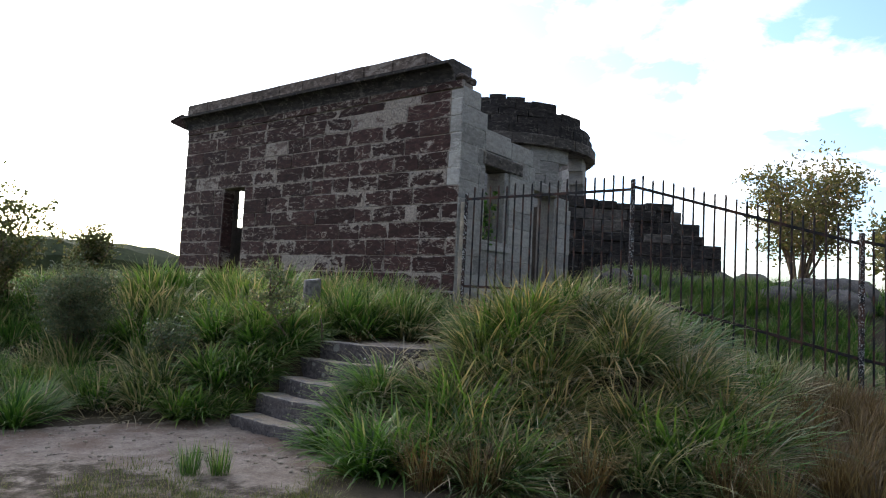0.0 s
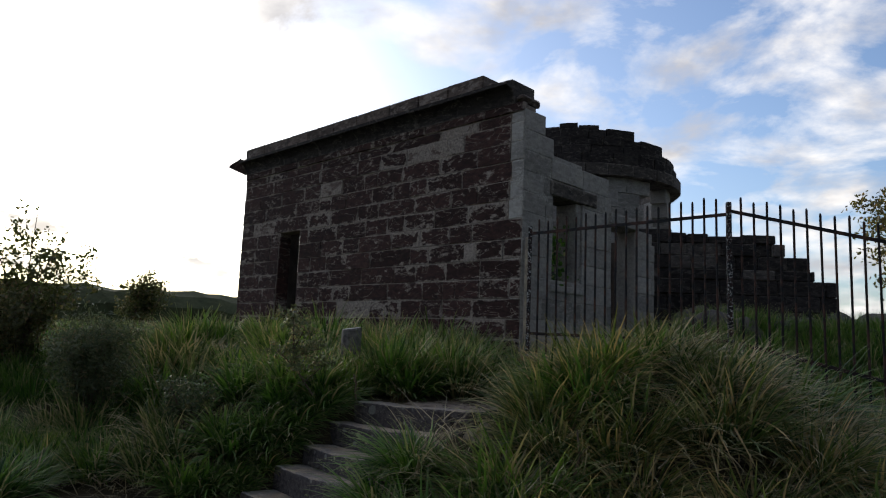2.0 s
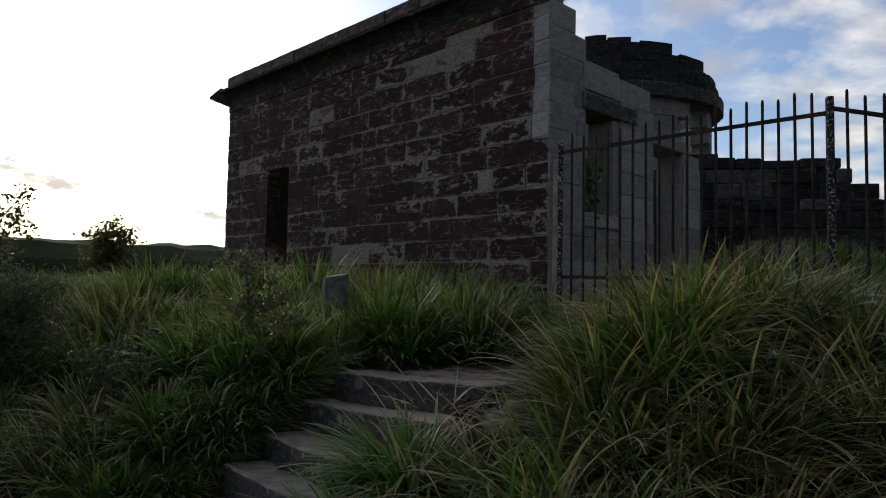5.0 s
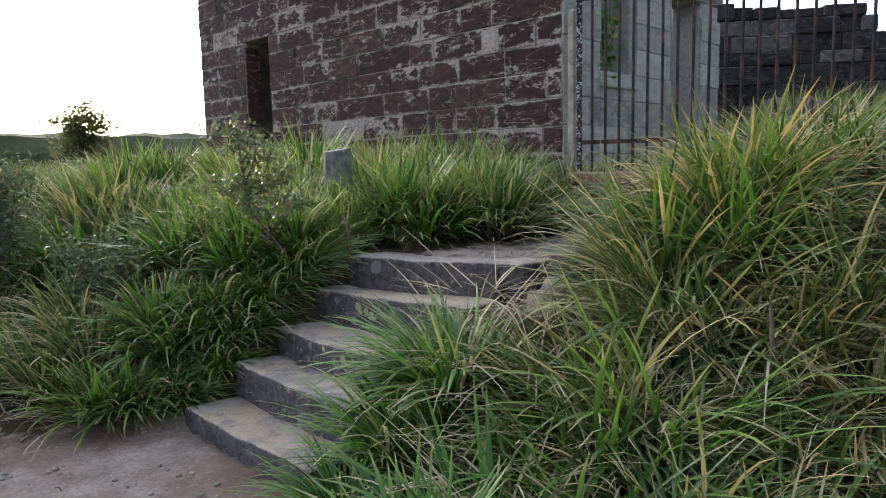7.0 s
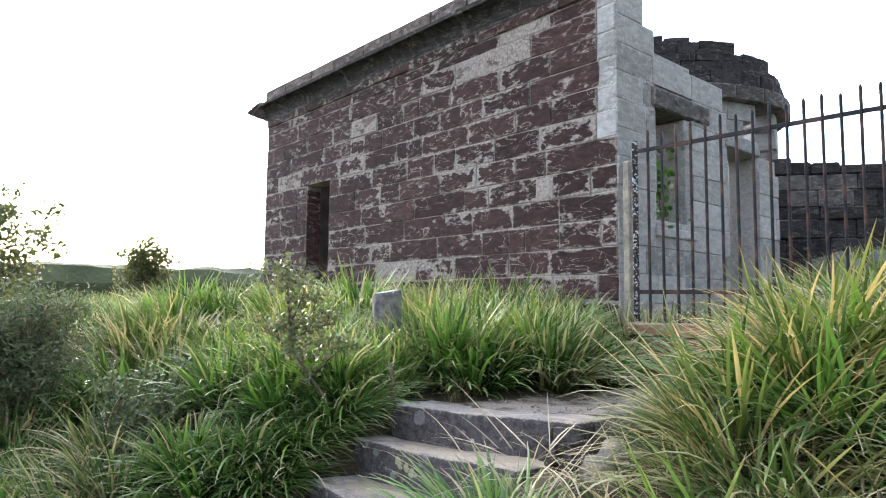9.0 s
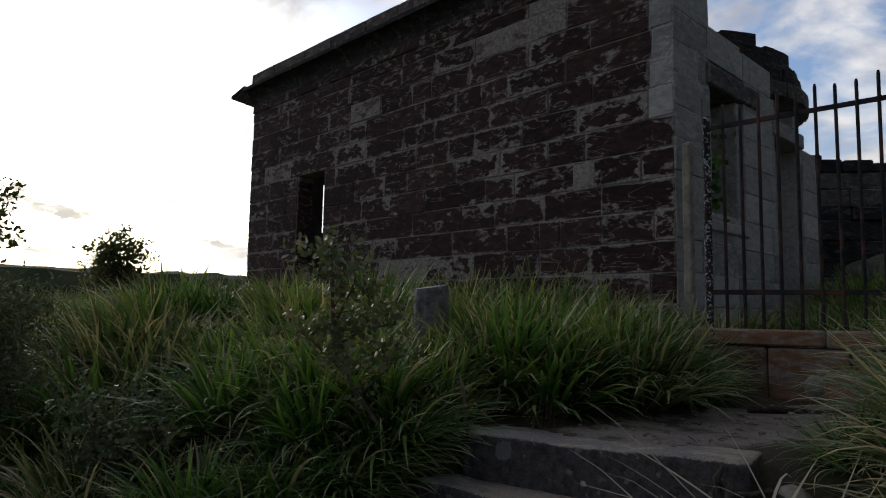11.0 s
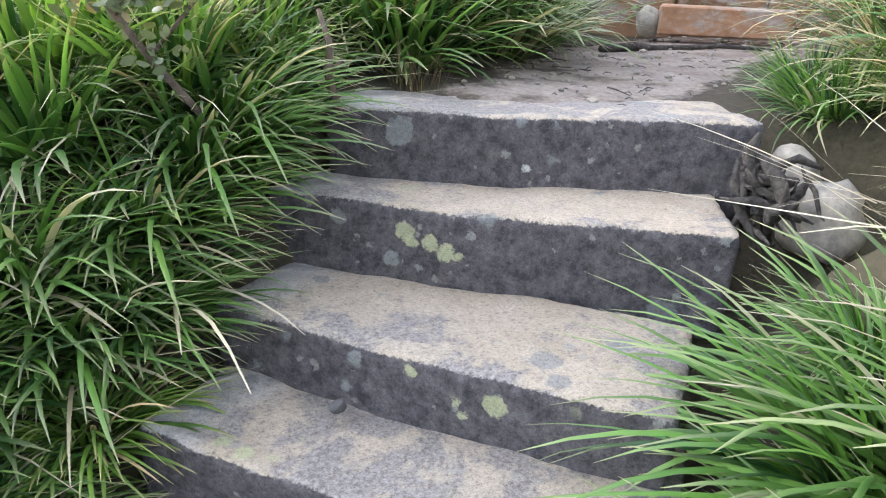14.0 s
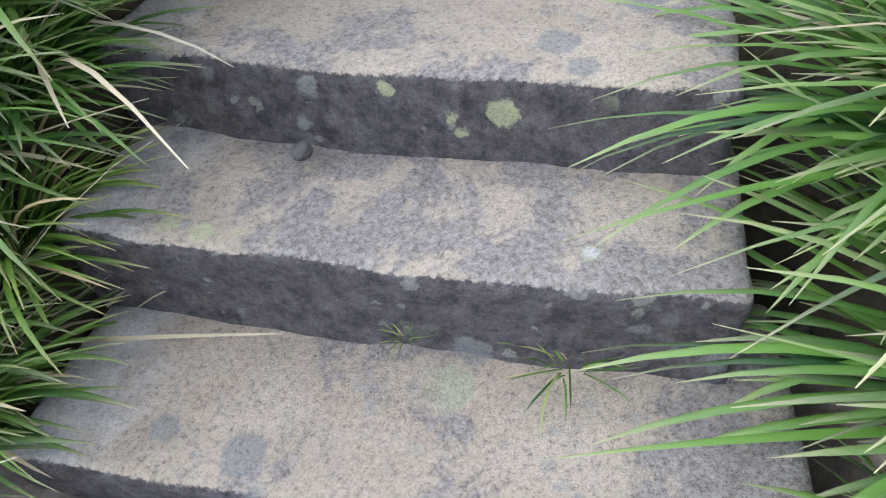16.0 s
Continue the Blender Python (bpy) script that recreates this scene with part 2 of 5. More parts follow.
YELLOW, ASH, CHALK = (0.47, 0.46, 0.27), (0.27, 0.27, 0.25), (0.62, 0.61, 0.57)
LICHEN = (   # place, radius, colour
    (-1.215, 7.463, 0.556, 0.030, YELLOW), (-1.20, 7.455, 0.53, 0.022, YELLOW), (-1.155, 7.429, 0.536, 0.026, YELLOW), (-1.118, 7.408, 0.512, 0.028, YELLOW), (-1.09, 7.39, 0.505, 0.018, YELLOW),
    (-1.249, 7.482, 0.478, 0.026, ASH), (-1.382, 7.557, 0.579, 0.026, ASH), (-0.815, 7.611, 0.663, 0.016, CHALK), (-1.168, 7.744, 0.758, 0.046, ASH),
    (-1.304, 7.043, 0.409, 0.017, YELLOW), (-1.408, 7.13, 0.403, 0.024, ASH), (-1.155, 6.919, 0.38, 0.030, YELLOW), (-1.207, 6.962, 0.335, 0.015, YELLOW), (-1.219, 6.972, 0.364, 0.014, YELLOW),
    (-1.427, 7.145, 0.32, 0.018, ASH), (-1.698, 7.057, 0.295, 0.022, YELLOW), (-1.655, 7.013, 0.295, 0.026, YELLOW), (-1.601, 6.981, 0.295, 0.016, YELLOW), (-1.534, 7.035, 0.295, 0.013, YELLOW), (-1.156, 6.659, 0.295, 0.016, CHALK))


def step_material():
    """Sandstone steps: dark grey risers, tan treads picked by upward normal, ragged lichen spots."""
    m, tr, b = material("step_sandstone", 0.9)
    pos, g = world_vec(tr)
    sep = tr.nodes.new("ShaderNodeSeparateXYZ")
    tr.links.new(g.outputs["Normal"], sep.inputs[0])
    nz = node(tr, "ShaderNodeTexNoise", Scale=45.0, Detail=6.0, Roughness=0.7)
    tr.links.new(pos, nz.inputs["Vector"])
    warp = tr.nodes.new("ShaderNodeVectorMath"); warp.operation = 'MULTIPLY_ADD'
    tr.links.new(nz.outputs["Color"], warp.inputs[0]); warp.inputs[1].default_value = (0.045, 0.045, 0.045); tr.links.new(pos, warp.inputs[2])
    wv = warp.outputs[0]
    mid_n = noise_tex(tr, 6, 9, 0.72, pos, 0.5)
    fine = noise_tex(tr, 95, 8, 0.8, pos)
    grit = noise_tex(tr, 260, 4, 0.7, pos)
    big = noise_tex(tr, 1.7, 4, 0.5, pos)
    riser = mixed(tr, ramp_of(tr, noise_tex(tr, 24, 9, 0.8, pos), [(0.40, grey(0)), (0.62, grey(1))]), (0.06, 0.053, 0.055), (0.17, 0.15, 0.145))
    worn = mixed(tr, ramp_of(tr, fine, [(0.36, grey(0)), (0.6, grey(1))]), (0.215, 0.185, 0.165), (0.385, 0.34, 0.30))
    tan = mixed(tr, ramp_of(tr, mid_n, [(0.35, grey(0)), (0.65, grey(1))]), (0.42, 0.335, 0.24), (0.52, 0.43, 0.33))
    crust = ramp_of(tr, calc(tr, 'ADD', calc(tr, 'MULTIPLY', mid_n, 0.55), calc(tr, 'MULTIPLY', big, 0.5)), [(0.50, grey(0)), (0.535, grey(1))])
    crust = calc(tr, 'MULTIPLY', crust, ramp_of(tr, fine, [(0.34, grey(0.15)), (0.46, grey(1))]))
    discs = calc(tr, 'MULTIPLY', lichen(tr, wv, 15.0, 0.15, 0.8, 11.0), ramp_of(tr, big, [(0.44, grey(0)), (0.52, grey(1))]))
    tread = mixed(tr, calc(tr, 'MAXIMUM', crust, discs), worn, tan)
    tc = tr.nodes.new("ShaderNodeTexCoord")
    along = tr.nodes.new("ShaderNodeSeparateXYZ")
    tr.links.new(tc.outputs["Generated"], along.inputs[0])
    tip = calc(tr, 'SUBTRACT', 0.5, along.outputs[0])
    tip = ramp_of(tr, calc(tr, 'ADD', tip, calc(tr, 'MULTIPLY', calc(tr, 'SUBTRACT', mid_n, 0.5), 0.3)), [(0.33, grey(0)), (0.42, grey(0.85))])
    # treads turn paler towards one end
    pale_end = mixed(tr, ramp_of(tr, mid_n, [(0.35, grey(0)), (0.65, grey(1))]), (0.42, 0.40, 0.37), (0.56, 0.53, 0.49))
    tread = mixed(tr, tip, tread, pale_end)
    # upward faces take the tread colour, steep faces the darker riser grey
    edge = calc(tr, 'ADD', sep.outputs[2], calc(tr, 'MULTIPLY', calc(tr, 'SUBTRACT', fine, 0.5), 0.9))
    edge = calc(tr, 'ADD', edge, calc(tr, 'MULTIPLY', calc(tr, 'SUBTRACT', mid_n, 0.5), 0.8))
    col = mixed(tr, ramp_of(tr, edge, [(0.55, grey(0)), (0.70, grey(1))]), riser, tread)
    grey_spots = calc(tr, 'MULTIPLY', lichen(tr, wv, 10.0, 0.6, 1.0, 3.0), 0.7)
    col = mixed(tr, grey_spots, col, (0.25, 0.25, 0.235))
    small = lichen(tr, wv, 26.0, 0.72, 1.0, 8.0)
    col = mixed(tr, calc(tr, 'MULTIPLY', small, 0.55), col, (0.36, 0.345, 0.30))
    yellow = calc(tr, 'MULTIPLY', lichen(tr, wv, 8.0, 0.84, 1.0, 5.0), ramp_of(tr, noise_tex(tr, 2.3, 2, 0.5, pos), [(0.47, grey(0)), (0.55, grey(1))]))
    col = mixed(tr, calc(tr, 'MULTIPLY', yellow, 0.85), col, (0.43, 0.42, 0.28))
    for x, y, z, r, tint in LICHEN:
        near = tr.nodes.new("ShaderNodeVectorMath"); near.operation = 'DISTANCE'
        tr.links.new(wv, near.inputs[0]); near.inputs[1].default_value = (x + 0.022, y + 0.022, z + 0.022)
        spot = calc(tr, 'MULTIPLY', calc(tr, 'SUBTRACT', r, near.outputs["Value"]), 160.0, True)
        col = mixed(tr, calc(tr, 'MULTIPLY', spot, 0.85), col, tint)
    col = mixed(tr, 0.55, col, ramp_of(tr, calc(tr, 'ADD', calc(tr, 'MULTIPLY', fine, 0.5), calc(tr, 'MULTIPLY', grit, 0.5)), [(0.38, grey(0.2)), (0.5, grey(0.95)), (0.66, grey(1.5))]), 'MULTIPLY')
    tr.links.new(col, b.inputs["Base Color"])
    bump(tr, b, calc(tr, 'ADD', calc(tr, 'ADD', fine, calc(tr, 'MULTIPLY', grit, 0.4)), mid_n), 0.8, 0.014)
    return m


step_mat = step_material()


def iron_material(name, chips):
    m, tr, b = material(name, 0.55)
    pos, _ = world_vec(tr)
    n = noise_tex(tr, 55, 5, 0.6, pos)
    r = noise_tex(tr, 7, 5, 0.6, pos)
    col = mixed(tr, ramp_of(tr, r, [(0.45, grey(0)), (0.7, grey(1))]), (0.012, 0.012, 0.014), (0.10, 0.045, 0.03))
    col = mixed(tr, ramp_of(tr, n, [(chips, grey(0)), (chips + 0.03, grey(1))]), col, (0.50, 0.50, 0.50))
    tr.links.new(col, b.inputs["Base Color"])
    bump(tr, b, n, 0.4, 0.004)
    return m


iron_mat = iron_material("black_iron", 0.72)
chipped_mat = iron_material("chipped_black_iron", 0.56)


def leaf_material(name, lo, hi, dry, dry_amount, trans=0.35, rough=0.45):
    m, tr, b = material(name, rough)
    b.inputs["Specular IOR Level"].default_value = 0.4
    g = tr.nodes.new("ShaderNodeNewGeometry")
    info = tr.nodes.new("ShaderNodeObjectInfo")
    rnd = g.outputs["Random Per Island"]
    col = ramp_of(tr, rnd, [(0.0, lo), (1.0 - dry_amount, hi), (1.0 - dry_amount * 0.7, dry), (1.0, dry)])
    at = tr.nodes.new("ShaderNodeAttribute")
    at.attribute_name = "tip"
    tip = calc(tr, 'MULTIPLY', calc(tr, 'POWER', at.outputs["Fac"], 9.0), 0.85)
    col = mixed(tr, tip, col, dry)
    base = calc(tr, 'POWER', calc(tr, 'SUBTRACT', 1.0, at.outputs["Fac"]), 6.0)
    col = mixed(tr, calc(tr, 'MULTIPLY', base, 0.5), col, (0.10, 0.085, 0.04))
    col = mixed(tr, 1.0, col, ramp_of(tr, info.outputs["Random"], [(0, (0.75, 0.85, 0.7)), (0.5, (1, 1, 1)), (1, (1.3, 1.15, 0.95))]), 'MULTIPLY')
    tr.links.new(col, b.inputs["Base Color"])
    t = tr.nodes.new("ShaderNodeBsdfTranslucent")
    tr.links.new(mixed(tr, 1.0, col, (1.2, 1.25, 0.75), 'MULTIPLY'), t.inputs[0])
    mx = tr.nodes.new("ShaderNodeMixShader")
    mx.inputs[0].default_value = trans
    out = tr.nodes["Material Output"]
    tr.links.new(b.outputs[0], mx.inputs[1]); tr.links.new(t.outputs[0], mx.inputs[2]); tr.links.new(mx.outputs[0], out.inputs[0])
    return m


blade_mat = leaf_material("strap_leaf", (0.018, 0.066, 0.018), (0.155, 0.30, 0.055), (0.48, 0.41, 0.27), 0.09, 0.34)
blade_dry_mat = leaf_material("strap_leaf_dry", (0.024, 0.065, 0.02), (0.15, 0.21, 0.065), (0.50, 0.41, 0.26), 0.36, 0.3)
straw_mat = leaf_material("dead_straw", (0.30, 0.24, 0.15), (0.46, 0.38, 0.25), (0.52, 0.45, 0.32), 0.3, 0.2)
brown_mat = leaf_material("dry_grass", (0.07, 0.045, 0.025), (0.15, 0.095, 0.05), (0.24, 0.17, 0.09), 0.4)
leaf_mat = leaf_material("shrub_leaf", (0.065, 0.09, 0.05), (0.17, 0.20, 0.11), (0.24, 0.20, 0.12), 0.12, 0.25)
tree_leaf_mat = leaf_material("tree_leaf", (0.07, 0.08, 0.04), (0.17, 0.165, 0.085), (0.26, 0.19, 0.12), 0.15, 0.45)
lawn_mat = leaf_material("short_grass", (0.06, 0.10, 0.02), (0.16, 0.17, 0.05), (0.30, 0.25, 0.13), 0.25)

# ---- mesh helpers ----


def link(name, verts, faces, mat, parent=None, label="", at=None):
    me = bpy.data.meshes.new(name)
    me.from_pydata(verts, [], faces)
    me.materials.append(mat)
    me.update()
    ob = new(name, me)
    if parent is not None:
        ob.parent = parent
    if at is not None:
        ob.matrix_basis = at
    if label:
        ob["label"] = label
    return ob


def part(name, bm, mat, parent=None, label="", smooth=False, at=None):
    me = bpy.data.meshes.new(name)
    bm.normal_update()
    bm.to_mesh(me)
    bm.free()
    me.materials.append(mat)
    if smooth:
        me.polygons.foreach_set("use_smooth", [True] * len(me.polygons))
    ob = new(name, me)
    if parent is not None:
        ob.parent = parent
    if at is not None:
        ob.matrix_basis = at
    if label:
        ob["label"] = label
    return ob


def box_bm(bm, x0, x1, y0, y1, z0, z1):
    v = [bm.verts.new((x, y, z)) for z in (z0, z1) for y in (y0, y1) for x in (x0, x1)]
    for f in ((0, 2, 3, 1), (4, 5, 7, 6), (0, 1, 5, 4), (2, 6, 7, 3), (0, 4, 6, 2), (1, 3, 7, 5)):
        bm.faces.new([v[i] for i in f])


def chamfered(w, d, h, c, rng=None, jitter=0.0):
    """Vertices and faces of a chamfered box centred on the origin."""
    verts, idx = [], {}
    for sx in (-1, 1):
        for sy in (-1, 1):
            for sz in (-1, 1):
                for a in range(3):
                    p = [sx * w / 2, sy * d / 2, sz * h / 2]
                    for k, s in enumerate((sx, sy, sz)):
                        if k != a:
                            p[k] -= s * c
                    if rng:
                        p = [q + rng.uniform(-jitter, jitter) for q in p]
                    idx[(sx, sy, sz, a)] = len(verts)
                    verts.append(tuple(p))
    faces = []
    for a in range(3):
        b1, b2 = (a + 1) % 3, (a + 2) % 3
        for s in (-1, 1):
            ring = []
            for t1, t2 in ((-1, -1), (1, -1), (1, 1), (-1, 1)):
                sg = [0, 0, 0]
                sg[a], sg[b1], sg[b2] = s, t1, t2
                ring.append(idx[(*sg, a)])
            faces.append(ring if s > 0 else ring[::-1])
    for a in range(3):          # edges running along axis a
        b1, b2 = (a + 1) % 3, (a + 2) % 3
        for t1 in (-1, 1):
            for t2 in (-1, 1):
                q = []
                for s, w_ in ((-1, b1), (1, b1), (1, b2), (-1, b2)):
                    sg = [0, 0, 0]
                    sg[a], sg[b1], sg[b2] = s, t1, t2
                    q.append(idx[(*sg, w_)])
                faces.append(q if t1 * t2 < 0 else q[::-1])
    for sx in (-1, 1):
        for sy in (-1, 1):
            for sz in (-1, 1):
                tri = [idx[(sx, sy, sz, a)] for a in range(3)]
                faces.append(tri if sx * sy * sz > 0 else tri[::-1])
    return verts, faces


def tube(bm, pts, radii, sides=7):
    rings = []
    for i, p in enumerate(pts):
        a = Vector(pts[max(i - 1, 0)]); b = Vector(pts[min(i + 1, len(pts) - 1)])
        d = (b - a).normalized()
        u = d.orthogonal().normalized()
        if rings:
            u = (rings_u - d * rings_u.dot(d)).normalized()
        rings_u = u
        w = d.cross(u)
        rings.append([bm.verts.new(Vector(p) + radii[i] * (math.cos(k * 2 * math.pi / sides) * u + math.sin(k * 2 * math.pi / sides) * w)) for k in range(sides)])
    for r0, r1 in zip(rings, rings[1:]):
        for k in range(sides):
            bm.faces.new((r0[k], r0[(k + 1) % sides], r1[(k + 1) % sides], r1[k]))
    bm.faces.new(rings[-1])
    bm.faces.new(rings[0][::-1])


def ease(a, b, x):
    t = min(max((x - a) / (b - a), 0.0), 1.0)
    return t * t * (3 - 2 * t)


# ---- terrain ----
PATH_PTS = ((-0.75, 7.75), (-0.22, 8.3), (0.45, 9.0), (1.05, 9.30), (1.8, 8.85))


def path_distance(x, y):
    best = 9.0
    for (ax, ay), (bx, by) in zip(PATH_PTS, PATH_PTS[1:]):
        dx, dy = bx - ax, by - ay
        t = min(max(((x - ax) * dx + (y - ay) * dy) / (dx * dx + dy * dy), 0), 1)
        best = min(best, math.hypot(x - ax - t * dx, y - ay - t * dy))
    return best


def height(x, y):
    right = ease(-1.1, -0.25, x)
    y0 = 6.75 - 1.55 * right
    width = 1.25 + 1.2 * right + 2.2 * ease(-2.2, -4.2, x)
    z = 0.80 * ease(y0, y0 + width, y)
    z += 0.30 * ease(8.0 + 1.9 * ease(-0.6, 0.1, x), 11.0, y)
    z += 0.05 * ease(-1.5, -7.0, x) * ease(8.0, 14.0, y)
    drop = ease(1.9, 4.8, x)
    z = z * (1 - 0.62 * drop)
    z += 0.50 * ease(-0.1, 1.0, x - 0.75 * max(0.0, y - 7.2)) * (1 - ease(1.7, 3.1, x)) * ease(5.3, 7.3, y) * (1 - ease(7.9, 8.9, y))      # crest of the mound
    su, sv = (x + 1.2) * 0.8 - (y - 7) * 0.6, (x + 1.2) * 0.6 + (y - 7) * 0.8
    under = ease(-0.72, -0.6, su) * (1 - ease(0.58, 0.7, su)) * ease(-0.6, -0.4, sv) * (1 - ease(0.72, 1.0, sv))
    z += 0.20 * ease(0.62, 0.78, su) * (1 - ease(0.95, 1.4, su)) * ease(-0.7, -0.3, sv) * (1 - ease(0.4, 0.8, sv))    # bank beside the steps
    z -= 0.24 * (1 - ease(0.22, 0.5, math.hypot(x + 0.14, y - 7.2)))         # hollow round the root
    z -= 0.22 * under                                                     # bed of the steps
    z += 1.35 * ease(9.2, 13.5, y - 0.2 * max(0.0, 3.0 - x)) * ease(1.2, 4.2, x)                        # rubble bank behind the fence
    z += 0.012 * noise.noise(Vector((x * 2.3, y * 2.3, 0))) + 0.05 * noise.noise(Vector((x * 0.5, y * 0.5, 3)))
    far = ease(25, 200, math.hypot(x, y - 8))
    return z * (1 - far) - 6.0 * far


def sandiness(x, y):
    pd = path_distance(x, y)
    s = (1.0 - ease(0.26, 0.66, pd)) * (0.60 + 0.4 * ease(-0.3, 0.5, x + 0.4 * (y - 8.6)))
    edge = 6.9 - 0.95 * ease(-2.3, -4.2, x)
    low = (1 - ease(edge - 0.2, edge + 0.25, y)) * (0.45 + 0.55 * ease(4.7, 5.7, y + 0.9 * noise.noise(Vector((x * 0.9, y * 0.9, 11))))) * ease(2.2, 3.4, y) * (1 - ease(-1.0, -0.6, x))
    return max(s, low)


def axis_steps(lo, hi, centre, fine, far):
    pts, p, step = [centre], centre, fine
    while p < far:
        if p > hi:
            step *= 1.25
        p += step
        pts.append(p)
    p, step = centre, fine
    while p > -far:
        if p < lo:
            step *= 1.25
        p -= step
        pts.insert(0, p)
    return pts


def make_ground():
    xs = axis_steps(-9, 8, 0.0, 0.12, 2500)
    ys = axis_steps(-1, 17, 8.0, 0.12, 2500)
    verts = [(x, y, height(x, y)) for y in ys for x in xs]
    n = len(xs)
    faces = [(j * n + i, j * n + i + 1, (j + 1) * n + i + 1, (j + 1) * n + i) for j in range(len(ys) - 1) for i in range(n - 1)]
    ob = link("ground", verts, faces, ground_mat)
    att = ob.data.attributes.new("sandy", 'FLOAT', 'POINT')
    att.data.foreach_set("value", [sandiness(v[0], v[1]) for v in verts])
    ob.data.polygons.foreach_set("use_smooth", [True] * len(faces))
    tagged(ob, "pale sandy soil with dark earth between grass tussocks", "ground", kind="structure")


make_ground()

# ---- ruin: frame of the building ----
CORNER = Vector((0.144, 11.012, 0.0))
U = Vector((-0.8088, 0.5880, 0.0)).normalized()       # along the front wall
V = Vector((-U.y, U.x, 0)) * -1                    # along the side wall, away from the viewer
if V.y < 0:
    V = -V
LENGTH, BASE = 8.05, 0.75
FRONT = Matrix(((-U.x, V.x, 0, CORNER.x), (-U.y, V.y, 0, CORNER.y), (0, 0, 1, 0), (0, 0, 0, 1)))   # local x = -u, y = inward
SIDE = Matrix(((V.x, U.x, 0, CORNER.x), (V.y, U.y, 0, CORNER.y), (0, 0, 1, 0), (0, 0, 0, 1)))      # local x = v, y = inward


def wall_core(name, frame_m, pieces, mat, label):
    bm = bmesh.new()
    for p in pieces:
        box_bm(bm, *p)
    ob = part(name, bm, mat, at=frame_m)
    return tagged(ob, label, "wall", kind="structure")


def block(parent, x0, x1, z0, z1, mat, rng, y0=-0.0, depth=0.12, gap=0.012, proud=0.012, chamfer=0.014, name="stone_block"):
    w, h = x1 - x0 - gap, z1 - z0 - gap
    verts, faces = chamfered(w, depth, h, min(chamfer, w * 0.3, h * 0.3), rng, 0.004)
    out = rng.uniform(0, proud)
    return link(name, verts, faces, mat, parent, at=Matrix.Translation(((x0 + x1) / 2, y0 - out + depth / 2, (z0 + z1) / 2)))


# front wall: door opening between DOOR0 and DOOR1 (as local x, negative along u)
DOOR1, DOOR0, DOOR_TOP, DOOR_SILL = -5.71, -6.49, 3.573, 1.25
front = wall_core("wall_front", FRONT, [
    (-LENGTH + 0.01, DOOR0, 0.006, 0.28, BASE - 0.5, 5.02), (DOOR1, -0.01, 0.006, 0.28, BASE - 0.5, 5.02),
    (DOOR0, DOOR1, 0.006, 0.28, DOOR_TOP, 5.02), (DOOR0, DOOR1, 0.006, 0.28, BASE - 0.5, DOOR_SILL)], mortar_mat,
    "ruined wall of dark weathered sandstone blocks with pale joints")
rng = random.Random(11)
for x0, x1 in ((DOOR0, DOOR0 + 0.03), (DOOR1 - 0.03, DOOR1)):
    block(front, x0, x1, DOOR_SILL, DOOR_TOP, dark_stone, rng, y0=0.01, depth=0.27, gap=0.0, proud=0.004, chamfer=0.006, name="door_jamb")
COURSE, BED = 0.2955, 1.80
BARE = {(0, 3.37), (6, 6.71), (8, 4.38), (9, 1.21), (9, 1.59), (10, 0.92)}     # stones that have lost their crust


def course_row(k, *joints):
    """One course of the front wall; joints are distances from the corner."""
    z0 = BED + COURSE * k
    z1 = 4.92 if k == 10 else z0 + COURSE
    edges = [0.0, *joints, LENGTH]
    for near, far in zip(edges, edges[1:]):
        worn = 0.45 if k < 6 and near < 3.2 else 0.22
        mat = bare_stone if (k, near) in BARE else flaked_stone if rng.random() < worn else dark_stone
        spans = [(-far, -near)]
        if DOOR_SILL < z1 and z0 < DOOR_TOP - 0.03 and far > -DOOR1 and near < -DOOR0:
            spans = [(a, b) for a, b in ((-far, DOOR0), (DOOR1, -near)) if b - a > 0.05]
        for a, b in spans:
            if near == 0.0 and z0 > 3.2:
                q = -0.17 if k % 2 else -0.25
                if far > 0.4:
                    block(front, a, q, z0, z1, mat, rng, gap=0.008, chamfer=0.008)
                    block(front, q, b, z0, z1, pale_stone, rng, gap=0.008)
                    continue
                mat = pale_stone
            block(front, a, b, z0, z1, mat, rng, gap=0.008, chamfer=0.008)


course_row(-4, 0.51, 1.22, 2.04, 2.75, 3.46, 4.38, 5.09, 5.81, 6.62, 7.34)
course_row(-3, 0.71, 1.43, 1.94, 2.65, 3.57, 4.18, 4.89, 5.60, 6.42, 7.13)
course_row(-2, 0.31, 1.02, 1.73, 2.45, 3.16, 3.77, 4.59, 5.30, 7.23)
course_row(-1, 0.26, 0.87, 1.63, 2.24, 2.96, 3.67, 4.48, 5.20, 6.93)
course_row(0, 0.93, 1.57, 2.55, 3.37, 4.33, 4.94, 7.03)
course_row(1, 0.21, 0.79, 1.30, 1.57, 2.02, 2.91, 3.98, 4.47, 4.94, 5.40, 6.98)
course_row(2, 0.79, 1.51, 2.22, 2.75, 3.65, 4.64, 5.32, 7.18)
course_row(3, 0.34, 0.92, 1.92, 2.37, 3.42, 4.13, 4.77, 5.30, 7.42)
course_row(4, 0.98, 1.45, 2.14, 2.86, 3.78, 4.25, 4.95, 6.81, 7.42)
course_row(5, 0.26, 1.08, 1.82, 2.56, 3.00, 3.60, 4.47, 5.44, 6.81, 7.34)
course_row(6, 0.89, 1.45, 2.30, 3.27, 3.85, 4.69, 5.45, 6.71, 7.57)
course_row(7, 0.22, 1.23, 2.04, 2.45, 2.88, 3.46, 4.23, 4.71, 5.09, 5.91, 7.09)
